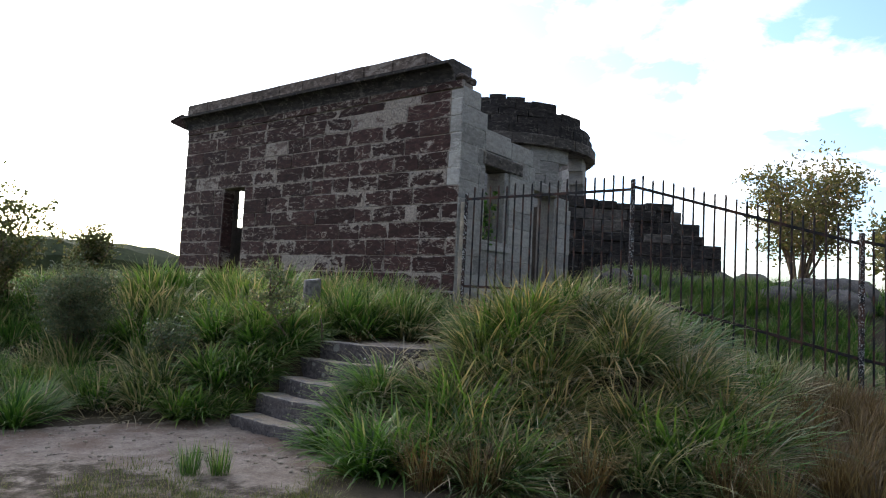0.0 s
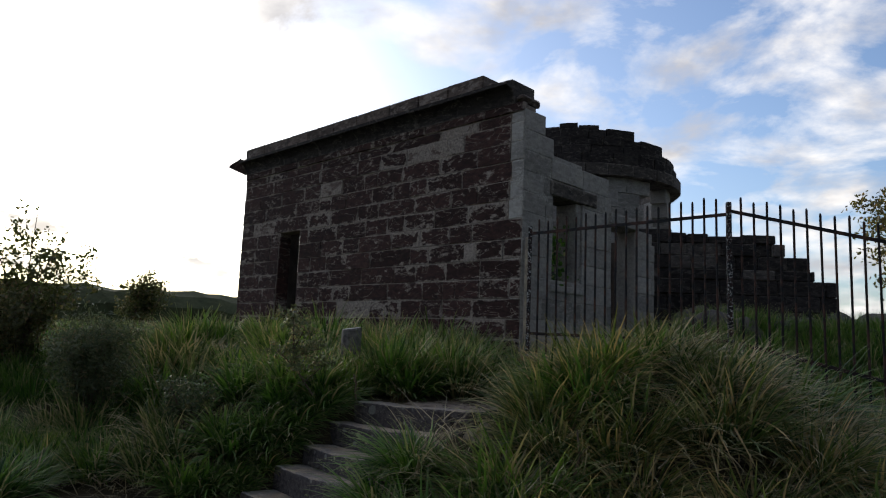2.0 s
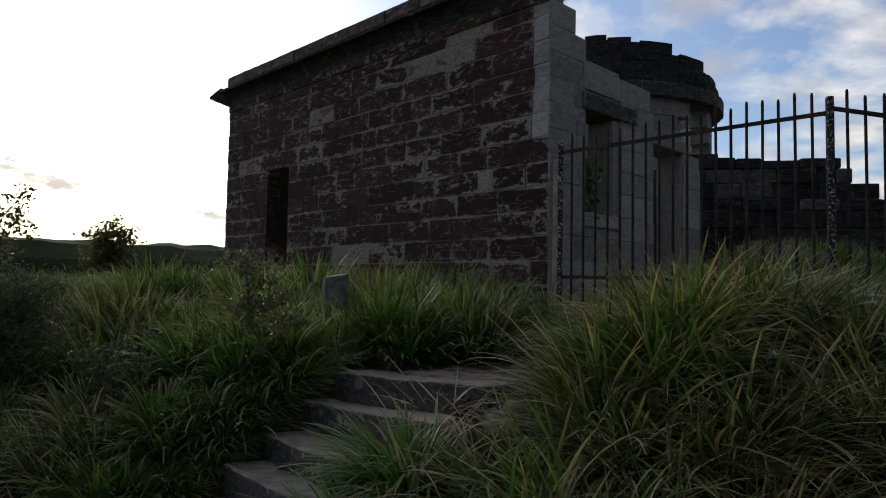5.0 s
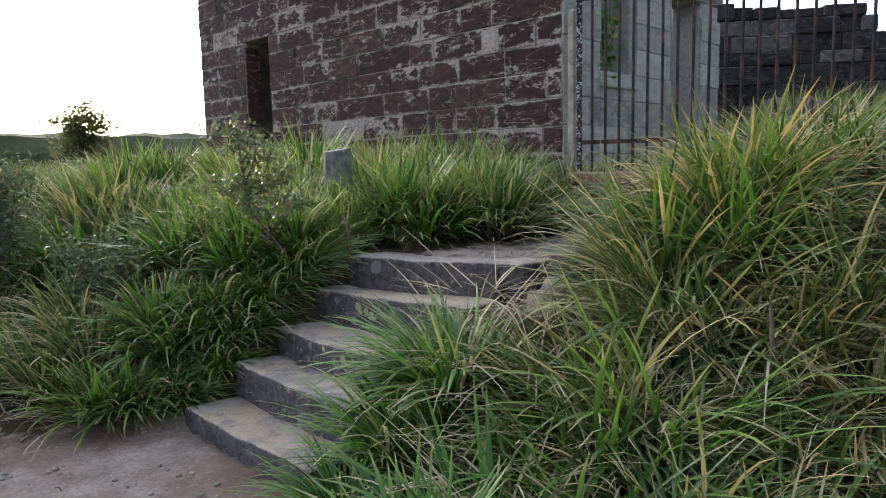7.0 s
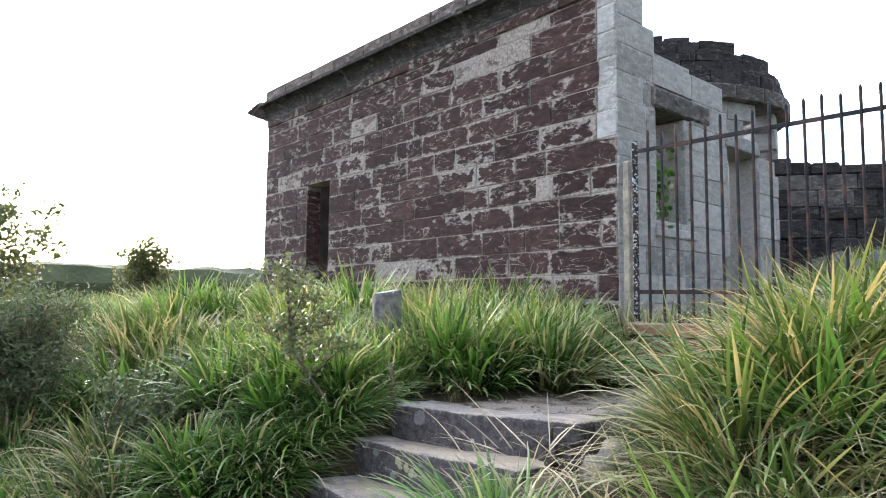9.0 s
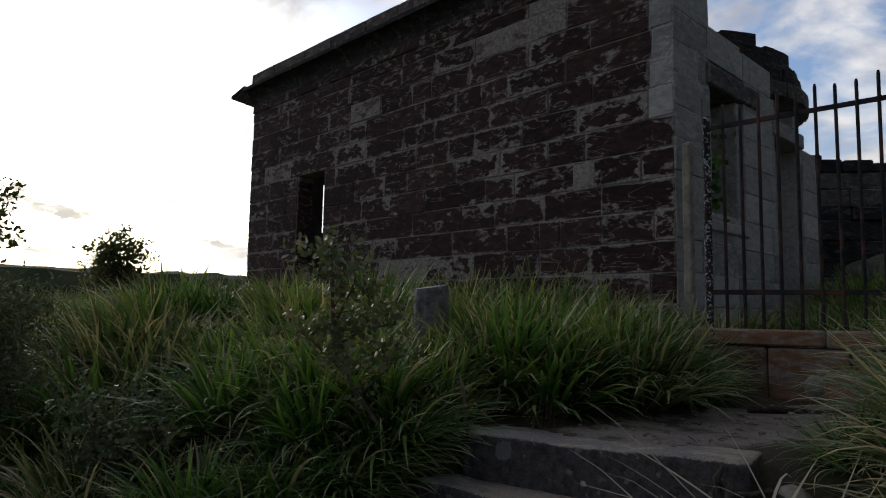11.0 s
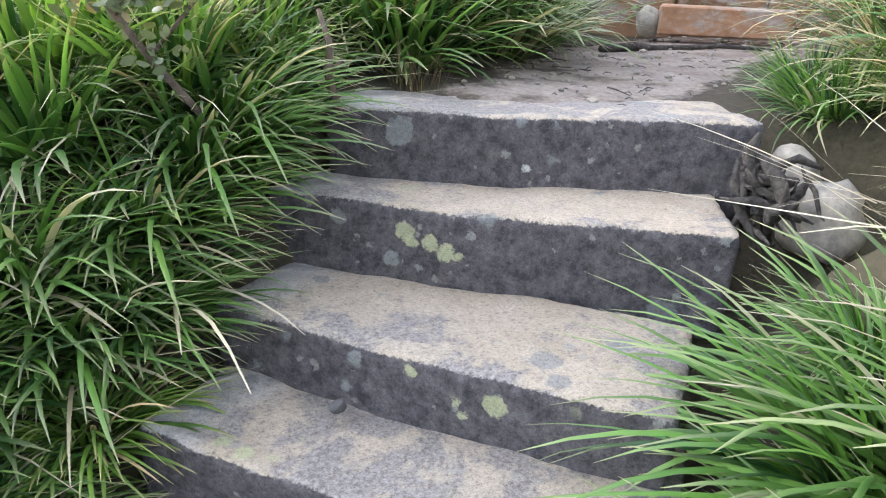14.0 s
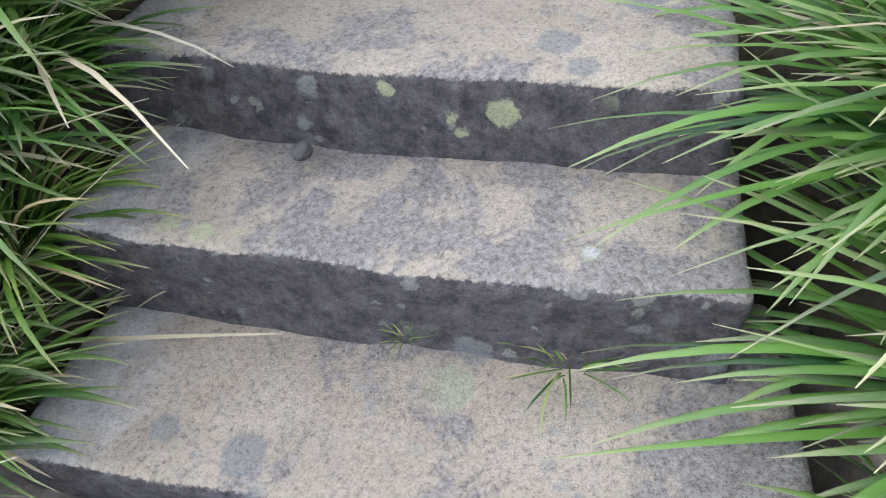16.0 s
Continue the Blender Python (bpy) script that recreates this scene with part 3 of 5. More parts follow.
course_row(8, 0.91, 1.73, 2.65, 3.34, 3.71, 4.38, 5.09, 5.64, 6.49, 7.35)
course_row(9, 0.24, 1.21, 1.59, 2.56, 3.26, 3.92, 5.12, 6.11, 6.86)
course_row(10, 0.92, 1.73, 2.96, 3.92, 5.09, 6.36, 7.18)
# a paler stone let into the wall where it has been mended
block(front, -1.13, -0.85, 2.665, 2.965, bare_stone, rng, y0=-0.017, depth=0.1, proud=0.003, chamfer=0.01)
# frieze band of larger stones
x = -LENGTH
while x < -0.01:
    x1 = x + rng.uniform(0.9, 1.5)
    if -x1 < 0.5:
        x1 = 0.0
    block(front, x, x1, 4.92, 5.07, dark_stone, rng, y0=-0.025, proud=0.008)
    x = x1


def cornice(parent, x0, x1, rng):
    """A cavetto cornice stone with the parapet stone above it."""
    prof = [(-0.02, 5.06)]
    for k in range(7):
        a = k / 6 * math.pi / 2
        prof.append((-0.03 - 0.21 * (1 - math.cos(a)), 5.06 + 0.23 * math.sin(a)))
    prof += [(-0.25, 5.30), (-0.25, 5.35), (-0.10, 5.41), (0.45, 5.41), (0.45, 5.06)]
    verts, n = [], len(prof)
    for x in (x0 + 0.004, x1 - 0.004):
        verts += [(x, y + rng.uniform(-0.004, 0.004), zz + rng.uniform(-0.004, 0.004)) for y, zz in prof]
    faces = [(i, (i + 1) % n, (i + 1) % n + n, i + n) for i in range(n)]
    faces += [tuple(range(n))[::-1], tuple(range(n, 2 * n))]
    return link("cornice_stone", verts, faces, ruin_stone, parent)


x = -LENGTH
while x < -0.2:
    x1 = x + rng.uniform(1.2, 1.7)
    if x1 > -0.8:
        x1 = -0.17
    cornice(front, x, x1, rng)
    x = x1
x = -LENGTH - 0.02
while x < -0.83:
    x1 = x + rng.uniform(0.7, 1.1)
    if x1 > -1.2:
        x1 = -0.80
    verts, faces = chamfered(x1 - x - 0.003, 0.53, 0.245, 0.018, rng, 0.004)
    link("parapet_stone", verts, faces, cap_stone, front, at=Matrix.Translation(((x + x1) / 2, 0.20, 5.41 + 0.122)))
    x = x1
for x0, x1, y0, y1, z0, z1 in ((-0.80, -0.60, -0.05, 0.45, 5.412, 5.50), (-0.168, 0.0, -0.03, 0.42, 5.07, 5.17)):
    verts, faces = chamfered(x1 - x0 - 0.01, y1 - y0, z1 - z0 - 0.005, 0.035, rng, 0.015)
    link("parapet_stone", verts, faces, cap_stone, front, at=Matrix.Translation(((x0 + x1) / 2, (y0 + y1) / 2, (z0 + z1) / 2)))
# thin drip slab that oversails the far end
verts = [(-LENGTH - 0.48, -0.22, 5.27), (-LENGTH - 0.48, 0.5, 5.27), (-LENGTH, 0.5, 5.06), (-LENGTH, -0.05, 5.06), (-LENGTH - 0.48, -0.22, 5.32), (-LENGTH - 0.48, 0.5, 5.32), (-LENGTH, 0.5, 5.41), (-LENGTH, -0.22, 5.41)]
link("cornice_stone", verts, [(0, 1, 2, 3), (4, 7, 6, 5), (0, 4, 5, 1), (1, 5, 6, 2), (2, 6, 7, 3), (3, 7, 4, 0)], dark_stone, front)

# side wall with a window and a doorway, stepped down where it has fallen
WIN0, WIN1, WIN_SILL, WIN_TOP = 0.76, 1.60, 2.37, 3.75
SD0, SD1, SD_TOP = 2.52, 3.45, 3.57
side = wall_core("wall_side", SIDE, [
    (0.29, WIN0, 0.02, 0.44, BASE - 0.5, 4.6), (WIN0, WIN1, 0.02, 0.44, BASE - 0.5, WIN_SILL), (WIN0, WIN1, 0.02, 0.44, 3.97, 4.40),
    (WIN1, SD0, 0.02, 0.44, BASE - 0.5, 4.0), (SD0, SD1, 0.02, 0.44, SD_TOP + 0.2, 3.8), (SD1, 4.05, 0.02, 0.44, BASE - 0.5, 3.6)], pale_stone,
    "pale sandstone side wall, broken into steps along its top")
rng = random.Random(5)


def side_top(v):
    return 5.0 if v < 0.3 else 4.78 if v < 0.8 else 4.48 if v < 1.4 else 4.25 if v < 2.1 else 3.95 if v < 2.9 else 3.75 if v < 3.5 else 3.55


z = BASE - 0.2
while z < 4.95:
    z1 = z + 0.315
    x = 0.0
    while x < 4.08:
        x1 = x + rng.uniform(0.5, 0.85)
        cuts = [c for c in (WIN0, WIN1, SD0, SD1, 4.1) if x + 0.05 < c]
        x1 = min([x1] + cuts)
        midx = (x + x1) / 2
        hole = (WIN0 < midx < WIN1 and z1 > WIN_SILL + 0.1 and z < 3.93) or (SD0 < midx < SD1 and z1 > BASE and z < SD_TOP + 0.15)
        if not hole and z1 < side_top(midx) + 0.12 and x1 - x > 0.04:
            block(side, x, x1, z, z1, pale_stone, rng, depth=0.2, proud=0.012, gap=0.003, chamfer=0.005)
        x = x1
    z = z1
for x0, x1, z0, z1, mat in ((0.68, 2.02, 3.75, 3.99, grey_stone), (2.45, 3.45, SD_TOP, SD_TOP + 0.2, pale_stone), (0.70, 1.64, WIN_SILL - 0.12, WIN_SILL, pale_stone)):
    block(side, x0, x1, z0, z1, mat, rng, y0=-0.03, depth=0.48, name="lintel")
# upright jamb stones of the window and doorway
for x0, x1, z0, z1 in ((WIN1 - 0.16, WIN1, WIN_SILL, WIN_TOP), (WIN0, WIN0 + 0.05, WIN_SILL, WIN_TOP), (SD1 - 0.03, SD1 + 0.12, BASE, SD_TOP)):
    block(side, x0, x1, z0, z1, pale_stone, rng, y0=0.03, depth=0.4, name="jamb")

# rear and far end walls close the ruin
END0, END1 = -LENGTH, -LENGTH + 0.22
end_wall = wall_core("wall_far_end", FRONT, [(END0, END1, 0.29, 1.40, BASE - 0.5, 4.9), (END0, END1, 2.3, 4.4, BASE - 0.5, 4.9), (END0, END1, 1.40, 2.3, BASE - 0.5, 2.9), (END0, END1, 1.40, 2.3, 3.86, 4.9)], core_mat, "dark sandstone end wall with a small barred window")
for zz in (3.15, 3.4, 3.63):
    vs, fs = chamfered(0.02, 1.05, 0.02, 0.004)
    link("window_bar", vs, fs, rust_mat, end_wall, at=Matrix.Translation((END0 + 0.12, 1.785, zz)))
for yy in (1.62, 1.78, 1.94, 2.1):
    vs, fs = chamfered(0.018, 0.018, 1.0, 0.004)
    link("window_bar", vs, fs, rust_mat, end_wall, at=Matrix.Translation((END0 + 0.13, yy, 3.39)))
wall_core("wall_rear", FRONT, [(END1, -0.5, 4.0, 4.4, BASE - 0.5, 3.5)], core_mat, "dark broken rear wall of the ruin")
# unseen slab, added to block sky light so the doorway stays dark
wall_core("added_roof", FRONT, [(END1, -2.2, 0.29, 2.7, 4.72, 4.9)], core_mat, "unseen dark stone slab added overhead to keep the interior dim")


# round tower behind
def drum(u_c, v_c):
    c = CORNER + U * u_c + V * v_c
    thing = tagged(new("round_tower"), "ruined round sandstone tower with a heavy broken cornice", "tower")
    thing.location = c
    rg = random.Random(3)
    bm = bmesh.new()
    seg = 48
    ring = [[bm.verts.new((r * math.cos(k * 2 * math.pi / seg), r * math.sin(k * 2 * math.pi / seg), zz)) for k in range(seg)] for r, zz in ((2.36, 0.3), (2.36, 2.6), (2.0, 2.6), (2.0, 0.3))]
    for j in range(4):
        for k in range(seg):
            bm.faces.new((ring[j][k], ring[j][(k + 1) % seg], ring[(j + 1) % 4][(k + 1) % seg], ring[(j + 1) % 4][k]))
    part("wall", bm, pale_stone, thing)

    def arc_stone(r0, r1, a0, a1, z0, z1, mat):
        n = 5
        vs, fs = [], []
        for k in range(n):
            a = a0 + (a1 - a0) * k / (n - 1)
            for r, zz in ((r1, z0), (r1, z1), (r0, z1), (r0, z0)):
                vs.append((r * math.cos(a) + rg.uniform(-.006, .006), r * math.sin(a), zz + rg.uniform(-.006, .006)))
        for k in range(n - 1):
            for j in range(4):
                fs.append((k * 4 + j, (k + 1) * 4 + j, (k + 1) * 4 + (j + 1) % 4, k * 4 + (j + 1) % 4))
        fs += [(0, 1, 2, 3), tuple(4 * (n - 1) + j for j in (3, 2, 1, 0))]
        link("stone_block", vs, fs, mat, thing)

    z = 2.6
    while z < 5.3:
        z1 = min(z + 0.342, 5.335)
        a = rg.uniform(0, 0.2)
        end = a + 2 * math.pi
        while a < end - 0.02:
            a1 = min(a + rg.uniform(0.2, 0.34), end)
            turned = math.degrees((a + a1) / 2) % 360
            if not (308 < turned < 338 and z > 4.2):
                arc_stone(2.0, 2.38 + rg.uniform(-0.012, 0.008), a, a1 - 0.004, z, z1 - 0.006, pale_stone)
            a = a1
        z = z1
    for r1, z0, z1, keep, mat in ((2.62, 5.33, 5.60, 9, grey_stone), (2.55, 5.60, 5.86, 9, ruin_stone), (2.47, 5.86, 6.06, 9, ruin_stone), (2.45, 6.06, 6.25, 1.25, ruin_stone), (2.38, 6.25, 6.44, 0.85, ruin_stone), (2.28, 6.44, 6.60, 0.5, ruin_stone)):
        a = 0.0
        while a < 2 * math.pi - 0.05:
            a1 = min(a + rg.uniform(0.16, 0.34), 2 * math.pi)
            lean = math.atan2(math.sin(a - 4.2), math.cos(a - 4.2))
            if abs(lean) < keep + rg.uniform(-0.15, 0.1):
                arc_stone(2.0, r1 + rg.uniform(-0.035, 0.012), a, a1 - rg.uniform(0.003, 0.010), z0, z1 - 0.006 + (rg.uniform(-0.03, 0.05) if keep < 9 else 0), mat)
            a = a1
    return thing


drum(3.75, 7.15)


# fallen stepped wall behind the fence
def stepped_ruin():
    core = tagged(new("wall_ruin"), "dark fallen sandstone wall stepping down to rubble", "wall", kind="structure")
    rg = random.Random(8)
    a, b = Vector((2.4, 15.9, 0)), Vector((6.6, 15.95, 0))
    d = (b - a)
    n = d.length
    d.normalize()
    m = Matrix(((d.x, -d.y, 0, a.x), (d.y, d.x, 0, a.y), (0, 0, 1, 0), (0, 0, 0, 1)))
    core.matrix_basis = m
    z, last = 1.0, 4.2
    while z < 3.85:
        hgt = rg.uniform(0.2, 0.34)
        reach = 4.1 - max(0, (z - 2.4)) * 0.85 + rg.uniform(-0.15, 0.15)
        reach = last = min(last, reach)
        x = 0.0
        while x < reach - 0.05:
            x1 = min(x + rg.uniform(0.3, 0.8), reach)
            top = z + hgt + (rg.uniform(-0.12, 0.1) if z > 3.5 else 0)
            block(core, x, x1, z, top, ruin_stone if rg.random() < 0.8 else grey_stone, rg, y0=rg.uniform(0, 0.05), depth=0.5, proud=0.05, chamfer=0.02, gap=0.004)
            x = x1
        z += hgt


stepped_ruin()


def boulder(name, loc, size, mat, rg, label, category="rock", thing=True):
    bm = bmesh.new()
    bmesh.ops.create_icosphere(bm, subdivisions=3, radius=1.0)
    off = rg.uniform(0, 50)
    for v in bm.verts:
        p = v.co.copy()
        k = 1 + 0.35 * noise.noise(p * 1.1 + Vector((off, 0, 0))) + 0.10 * noise.noise(p * 3.5 + Vector((off, 3, 0)))
        v.co = Vector((p.x * size[0], p.y * size[1], p.z * size[2])) * k
    ob = part(name, bm, mat, smooth=True)
    ob.location = loc
    ob.rotation_euler = (0, 0, rg.uniform(0, 6.28))
    return tagged(ob, label, category)


rg = random.Random(21)
for k in range(34):
    x, y = rg.uniform(3.0, 8.5), rg.uniform(12.2, 15.3)
    s = rg.uniform(0.18, 0.42)
    tagged(boulder("rubble_stone", (x, y, height(x, y) + s * 0.35), (s * 1.3, s, s * 0.8), rubble_mat, rg, "grey fallen sandstone block in rubble behind the fence"), group="rubble behind the fence")

# ---- fence ----
POSTS = ((0.275, 10.31, 1.30, 3.03), (2.527, 9.16, 1.28, 3.15), (5.15, 8.35, 0.62, 2.46), (8.0, 7.7, 0.1, 1.9))


def fence():
    thing = tagged(new("iron_fence"), "black wrought iron picket fence with rust and chipped paint", "fence")
    pv, pf = chamfered(0.055, 0.055, 1.0, 0.006)
    post_me = bpy.data.meshes.new("post")
    post_me.from_pydata(pv, [], pf); post_me.materials.append(chipped_mat)
    kv, kf = [], []
    for zz, r in ((-0.5, 0.0135), (0.488, 0.0135), (0.5, 0.008)):
        kv += [(r * math.cos(k * math.pi / 4), r * math.sin(k * math.pi / 4), zz) for k in range(8)]
    for j in range(2):
        kf += [(j * 8 + k, j * 8 + (k + 1) % 8, (j + 1) * 8 + (k + 1) % 8, (j + 1) * 8 + k) for k in range(8)]
    kf += [tuple(range(16, 24)), tuple(range(7, -1, -1))]
    pick_me = bpy.data.meshes.new("picket")
    pick_me.from_pydata(kv, [], kf); pick_me.materials.append(iron_mat)
    for x, y, z0, z1 in POSTS:
        ob = new("post", post_me)
        ob.parent = thing
        ob.matrix_basis = Matrix.Translation((x, y, (z0 + z1) / 2 - 0.1)) @ Matrix.Diagonal((1, 1, z1 - z0 + 0.2, 1))
    for (ax, ay, a0, a1), (bx, by, b0, b1) in zip(POSTS, POSTS[1:]):
        L = math.hypot(bx - ax, by - ay)
        n = round(L / 0.132)
        for k in range(1, n):
            t = k / n
            zt, zb = a1 + (b1 - a1) * t + 0.07 + 0.02 * math.sin(k * 2.3), a0 + (b0 - a0) * t - 0.01
            ob = new("picket", pick_me)
            ob.parent = thing
            ob.matrix_basis = Matrix.Translation((ax + (bx - ax) * t, ay + (by - ay) * t, (zt + zb) / 2)) @ Matrix.Rotation(0.012 * math.sin(k * 5.1), 4, 'X') @ Matrix.Diagonal((1, 1, zt - zb, 1))
        for zo in ("top", "low"):
            za, zb = (a1 - 0.10, b1 - 0.14) if zo == "top" else (a0 + 0.29, b0 + 0.29)
            p, q = Vector((ax, ay, za)), Vector((bx, by, zb))
            d = q - p
            vs, fs = chamfered(d.length, 0.012, 0.04, 0.003)
            link("rail", vs, fs, iron_mat, thing, at=Matrix.Translation((p + q) / 2) @ d.to_track_quat('X', 'Z').to_matrix().to_4x4())
    return thing


fence()

# pale upright stone strip at the corner of the wall, beside the fence
vs, fs = chamfered(0.08, 0.08, 2.0, 0.012, random.Random(2), 0.004)
tagged(link("corner_post", vs, fs, boulder_mat, at=Matrix.Translation((CORNER.x + 0.10, CORNER.y - 0.06, 1.98)) @ Matrix.Rotation(math.atan2(V.y, V.x), 4, 'Z')), "pale weathered upright against the corner of the wall", "post")


# low retaining wall under the fence, and the loose kerb before it
def retaining_wall():
    core = tagged(new("retaining_wall"), "low orange sandstone retaining wall under the iron fence", "wall", kind="structure")
    a, b = Vector((0.16, 10.26, 0)), Vector((2.47, 9.05, 0))
    d = (b - a).normalized()
    core.matrix_basis = Matrix(((d.x, -d.y, 0, a.x), (d.y, d.x, 0, a.y), (0, 0, 1, 0), (0, 0, 0, 1)))
    rg = random.Random(4)
    for cuts, z0, z1, y0 in (((0.0, 0.90, 1.75, 2.6), 1.178, 1.31, -0.02), ((0.0, 0.51, 1.05, 1.6, 2.1, 2.6), 0.7, 1.174, 0.0)):
        for x0, x1 in zip(cuts, cuts[1:]):
            block(core, x0, x1, z0, z1, kerb_stone, rg, y0=y0, depth=0.3, proud=0.015)


retaining_wall()
vs, fs = chamfered(0.75, 0.13, 0.17, 0.012, random.Random(9), 0.004)
tagged(link("kerb_stone", vs, fs, kerb_stone, at=Matrix.Translation((1.17, 9.38, 0.93)) @ Matrix.Rotation(math.atan2(-0.5, 0.86), 4, 'Z')), "orange sandstone kerb lying on the sandy path", "kerb")

# ---- steps ----
STEPS = (   # left front corner, right front corner, top
    ((-2.06, 6.89), (-1.10, 6.18), 0.117), ((-1.875, 7.14), (-1.02, 6.465), 0.303), ((-1.715, 7.385), (-0.88, 6.69), 0.455),
    ((-1.556, 7.655), (-0.50, 7.06), 0.642), ((-1.37, 7.82), (-0.20, 7.38), 0.832))


def stone_step(left, right, top, k):
    """A worn step: a dense box whose edges are rounded off and whose faces are uneven."""
    a, b = Vector((*left, 0)), Vector((*right, 0))
    d = b - a
    L = d.length
    d.normalize()
    depth, h, r = 0.46, 0.30, 0.022
    bm = bmesh.new()
    cells = (64, 26, 16)
    half = Vector((L / 2, depth / 2, h / 2))
    for axis in range(3):
        b1, b2 = (axis + 1) % 3, (axis + 2) % 3
        for sgn in (-1, 1):
            grid = []
            for i in range(cells[b1] + 1):
                grid.append([])
                for j in range(cells[b2] + 1):
                    p = [0, 0, 0]
                    p[axis] = sgn * half[axis]
                    p[b1] = half[b1] * (2 * i / cells[b1] - 1)
                    p[b2] = half[b2] * (2 * j / cells[b2] - 1)
                    grid[-1].append(bm.verts.new(p))
            for i in range(cells[b1]):
                for j in range(cells[b2]):
                    q = (grid[i][j], grid[i + 1][j], grid[i + 1][j + 1], grid[i][j + 1])
                    bm.faces.new(q if sgn > 0 else q[::-1])
    bmesh.ops.remove_doubles(bm, verts=bm.verts[:], dist=0.0005)
    for v in bm.verts:
        p = v.co.copy()
        seed = Vector((k * 7.3, k * 2.1, 0))
        rr = r * (0.8 + 1.1 * max(0, noise.noise(p * 4 + seed)))
        inner = Vector([max(min(p[i], half[i] - rr), -half[i] + rr) for i in range(3)])
        off = p - inner
        if off.length > 1e-6:
            p = inner + off.normalized() * rr
        worn = -0.016 * max(0, 1 - abs(p.x + 0.1) / (L * 0.42)) * (1 if p.z > 0 else 0)
        q = p * 5 + seed
        n1 = noise.noise(q) * 0.010 + noise.noise(q * 3.3) * 0.004 + noise.noise(q * 9) * 0.0018
        n2 = noise.noise(q + Vector((9, 9, 9))) * 0.012 + noise.noise(q * 4 + Vector((5, 5, 5))) * 0.005
        sag = -0.07 * (p.y + depth / 2) if p.z > 0 else 0
        v.co = p + Vector((n1, n2, n1 * 0.7 + worn + sag))
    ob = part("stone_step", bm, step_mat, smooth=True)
    n = Vector((-d.y, d.x, 0))
    mid = (a + b) / 2 + n * depth / 2
    ob.matrix_basis = Matrix(((d.x, n.x, 0, mid.x), (d.y, n.y, 0, mid.y), (0, 0, 1, top - h / 2), (0, 0, 0, 1)))
    return tagged(ob, "worn grey sandstone step with tan tread and lichen", "step", group="flight of stone steps")


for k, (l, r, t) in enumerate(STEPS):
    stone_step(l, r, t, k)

# ---- rocks, stump, root ----
boulder("boulder", (-0.11, 7.20, 0.60), (0.11, 0.10, 0.12), boulder_mat, random.Random(1), "rounded tan boulder beside the steps")
boulder("boulder", (-0.04, 7.42, 0.67), (0.09, 0.07, 0.07), boulder_mat, random.Random(6), "small tan stone beside the steps")
boulder("boulder", (0.80, 9.60, 0.91), (0.08, 0.07, 0.09), boulder_mat, random.Random(7), "pale stone at the end of the kerb")


def stump():
    thing = tagged(new("timber_post"), "grey sawn timber stump standing in grass", "post")
    thing.location = (-1.73, 8.86, 0.0)
    bm = bmesh.new()
    n = 28
    rows = []
    for j, zz in enumerate((0.7, 1.0, 1.3, 1.5, 1.545)):
        rows.append([])
        for k in range(n):
            a = k * 2 * math.pi / n
            r = (0.112 if j < 4 else 0.105) * (1 + 0.06 * math.sin(3 * a + 1) + 0.03 * math.sin(11 * a))
            rows[-1].append(bm.verts.new((r * math.cos(a), r * math.sin(a), zz + (0.018 * math.sin(a + 0.9) if j > 2 else 0))))
    for r0, r1 in zip(rows, rows[1:]):
        for k in range(n):
            bm.faces.new((r0[k], r0[(k + 1) % n], r1[(k + 1) % n], r1[k]))
    part("trunk", bm, wood_grey, thing, smooth=False)
    bm = bmesh.new()
    top = [bm.verts.new(v) for v in [(0.103 * (1 + 0.06 * math.sin(3 * k * 2 * math.pi / n + 1)) * math.cos(k * 2 * math.pi / n), 0.103 * math.sin(k * 2 * math.pi / n), 1.545 + 0.018 * math.sin(k * 2 * math.pi / n + 0.9)) for k in range(n)]]
    low = [bm.verts.new((v.co.x, v.co.y, v.co.z - 0.04)) for v in top]
    bm.faces.new(top)
    bm.faces.new(low[::-1])
    for k in range(n):
        bm.faces.new((low[k], low[(k + 1) % n], top[(k + 1) % n], top[k]))
    part("sawn_top", bm, mottled("sawn_wood", (0.36, 0.35, 0.34), (0.50, 0.49, 0.48), 16.0), thing, "pale sawn top")


stump()

# ---- vegetation ----


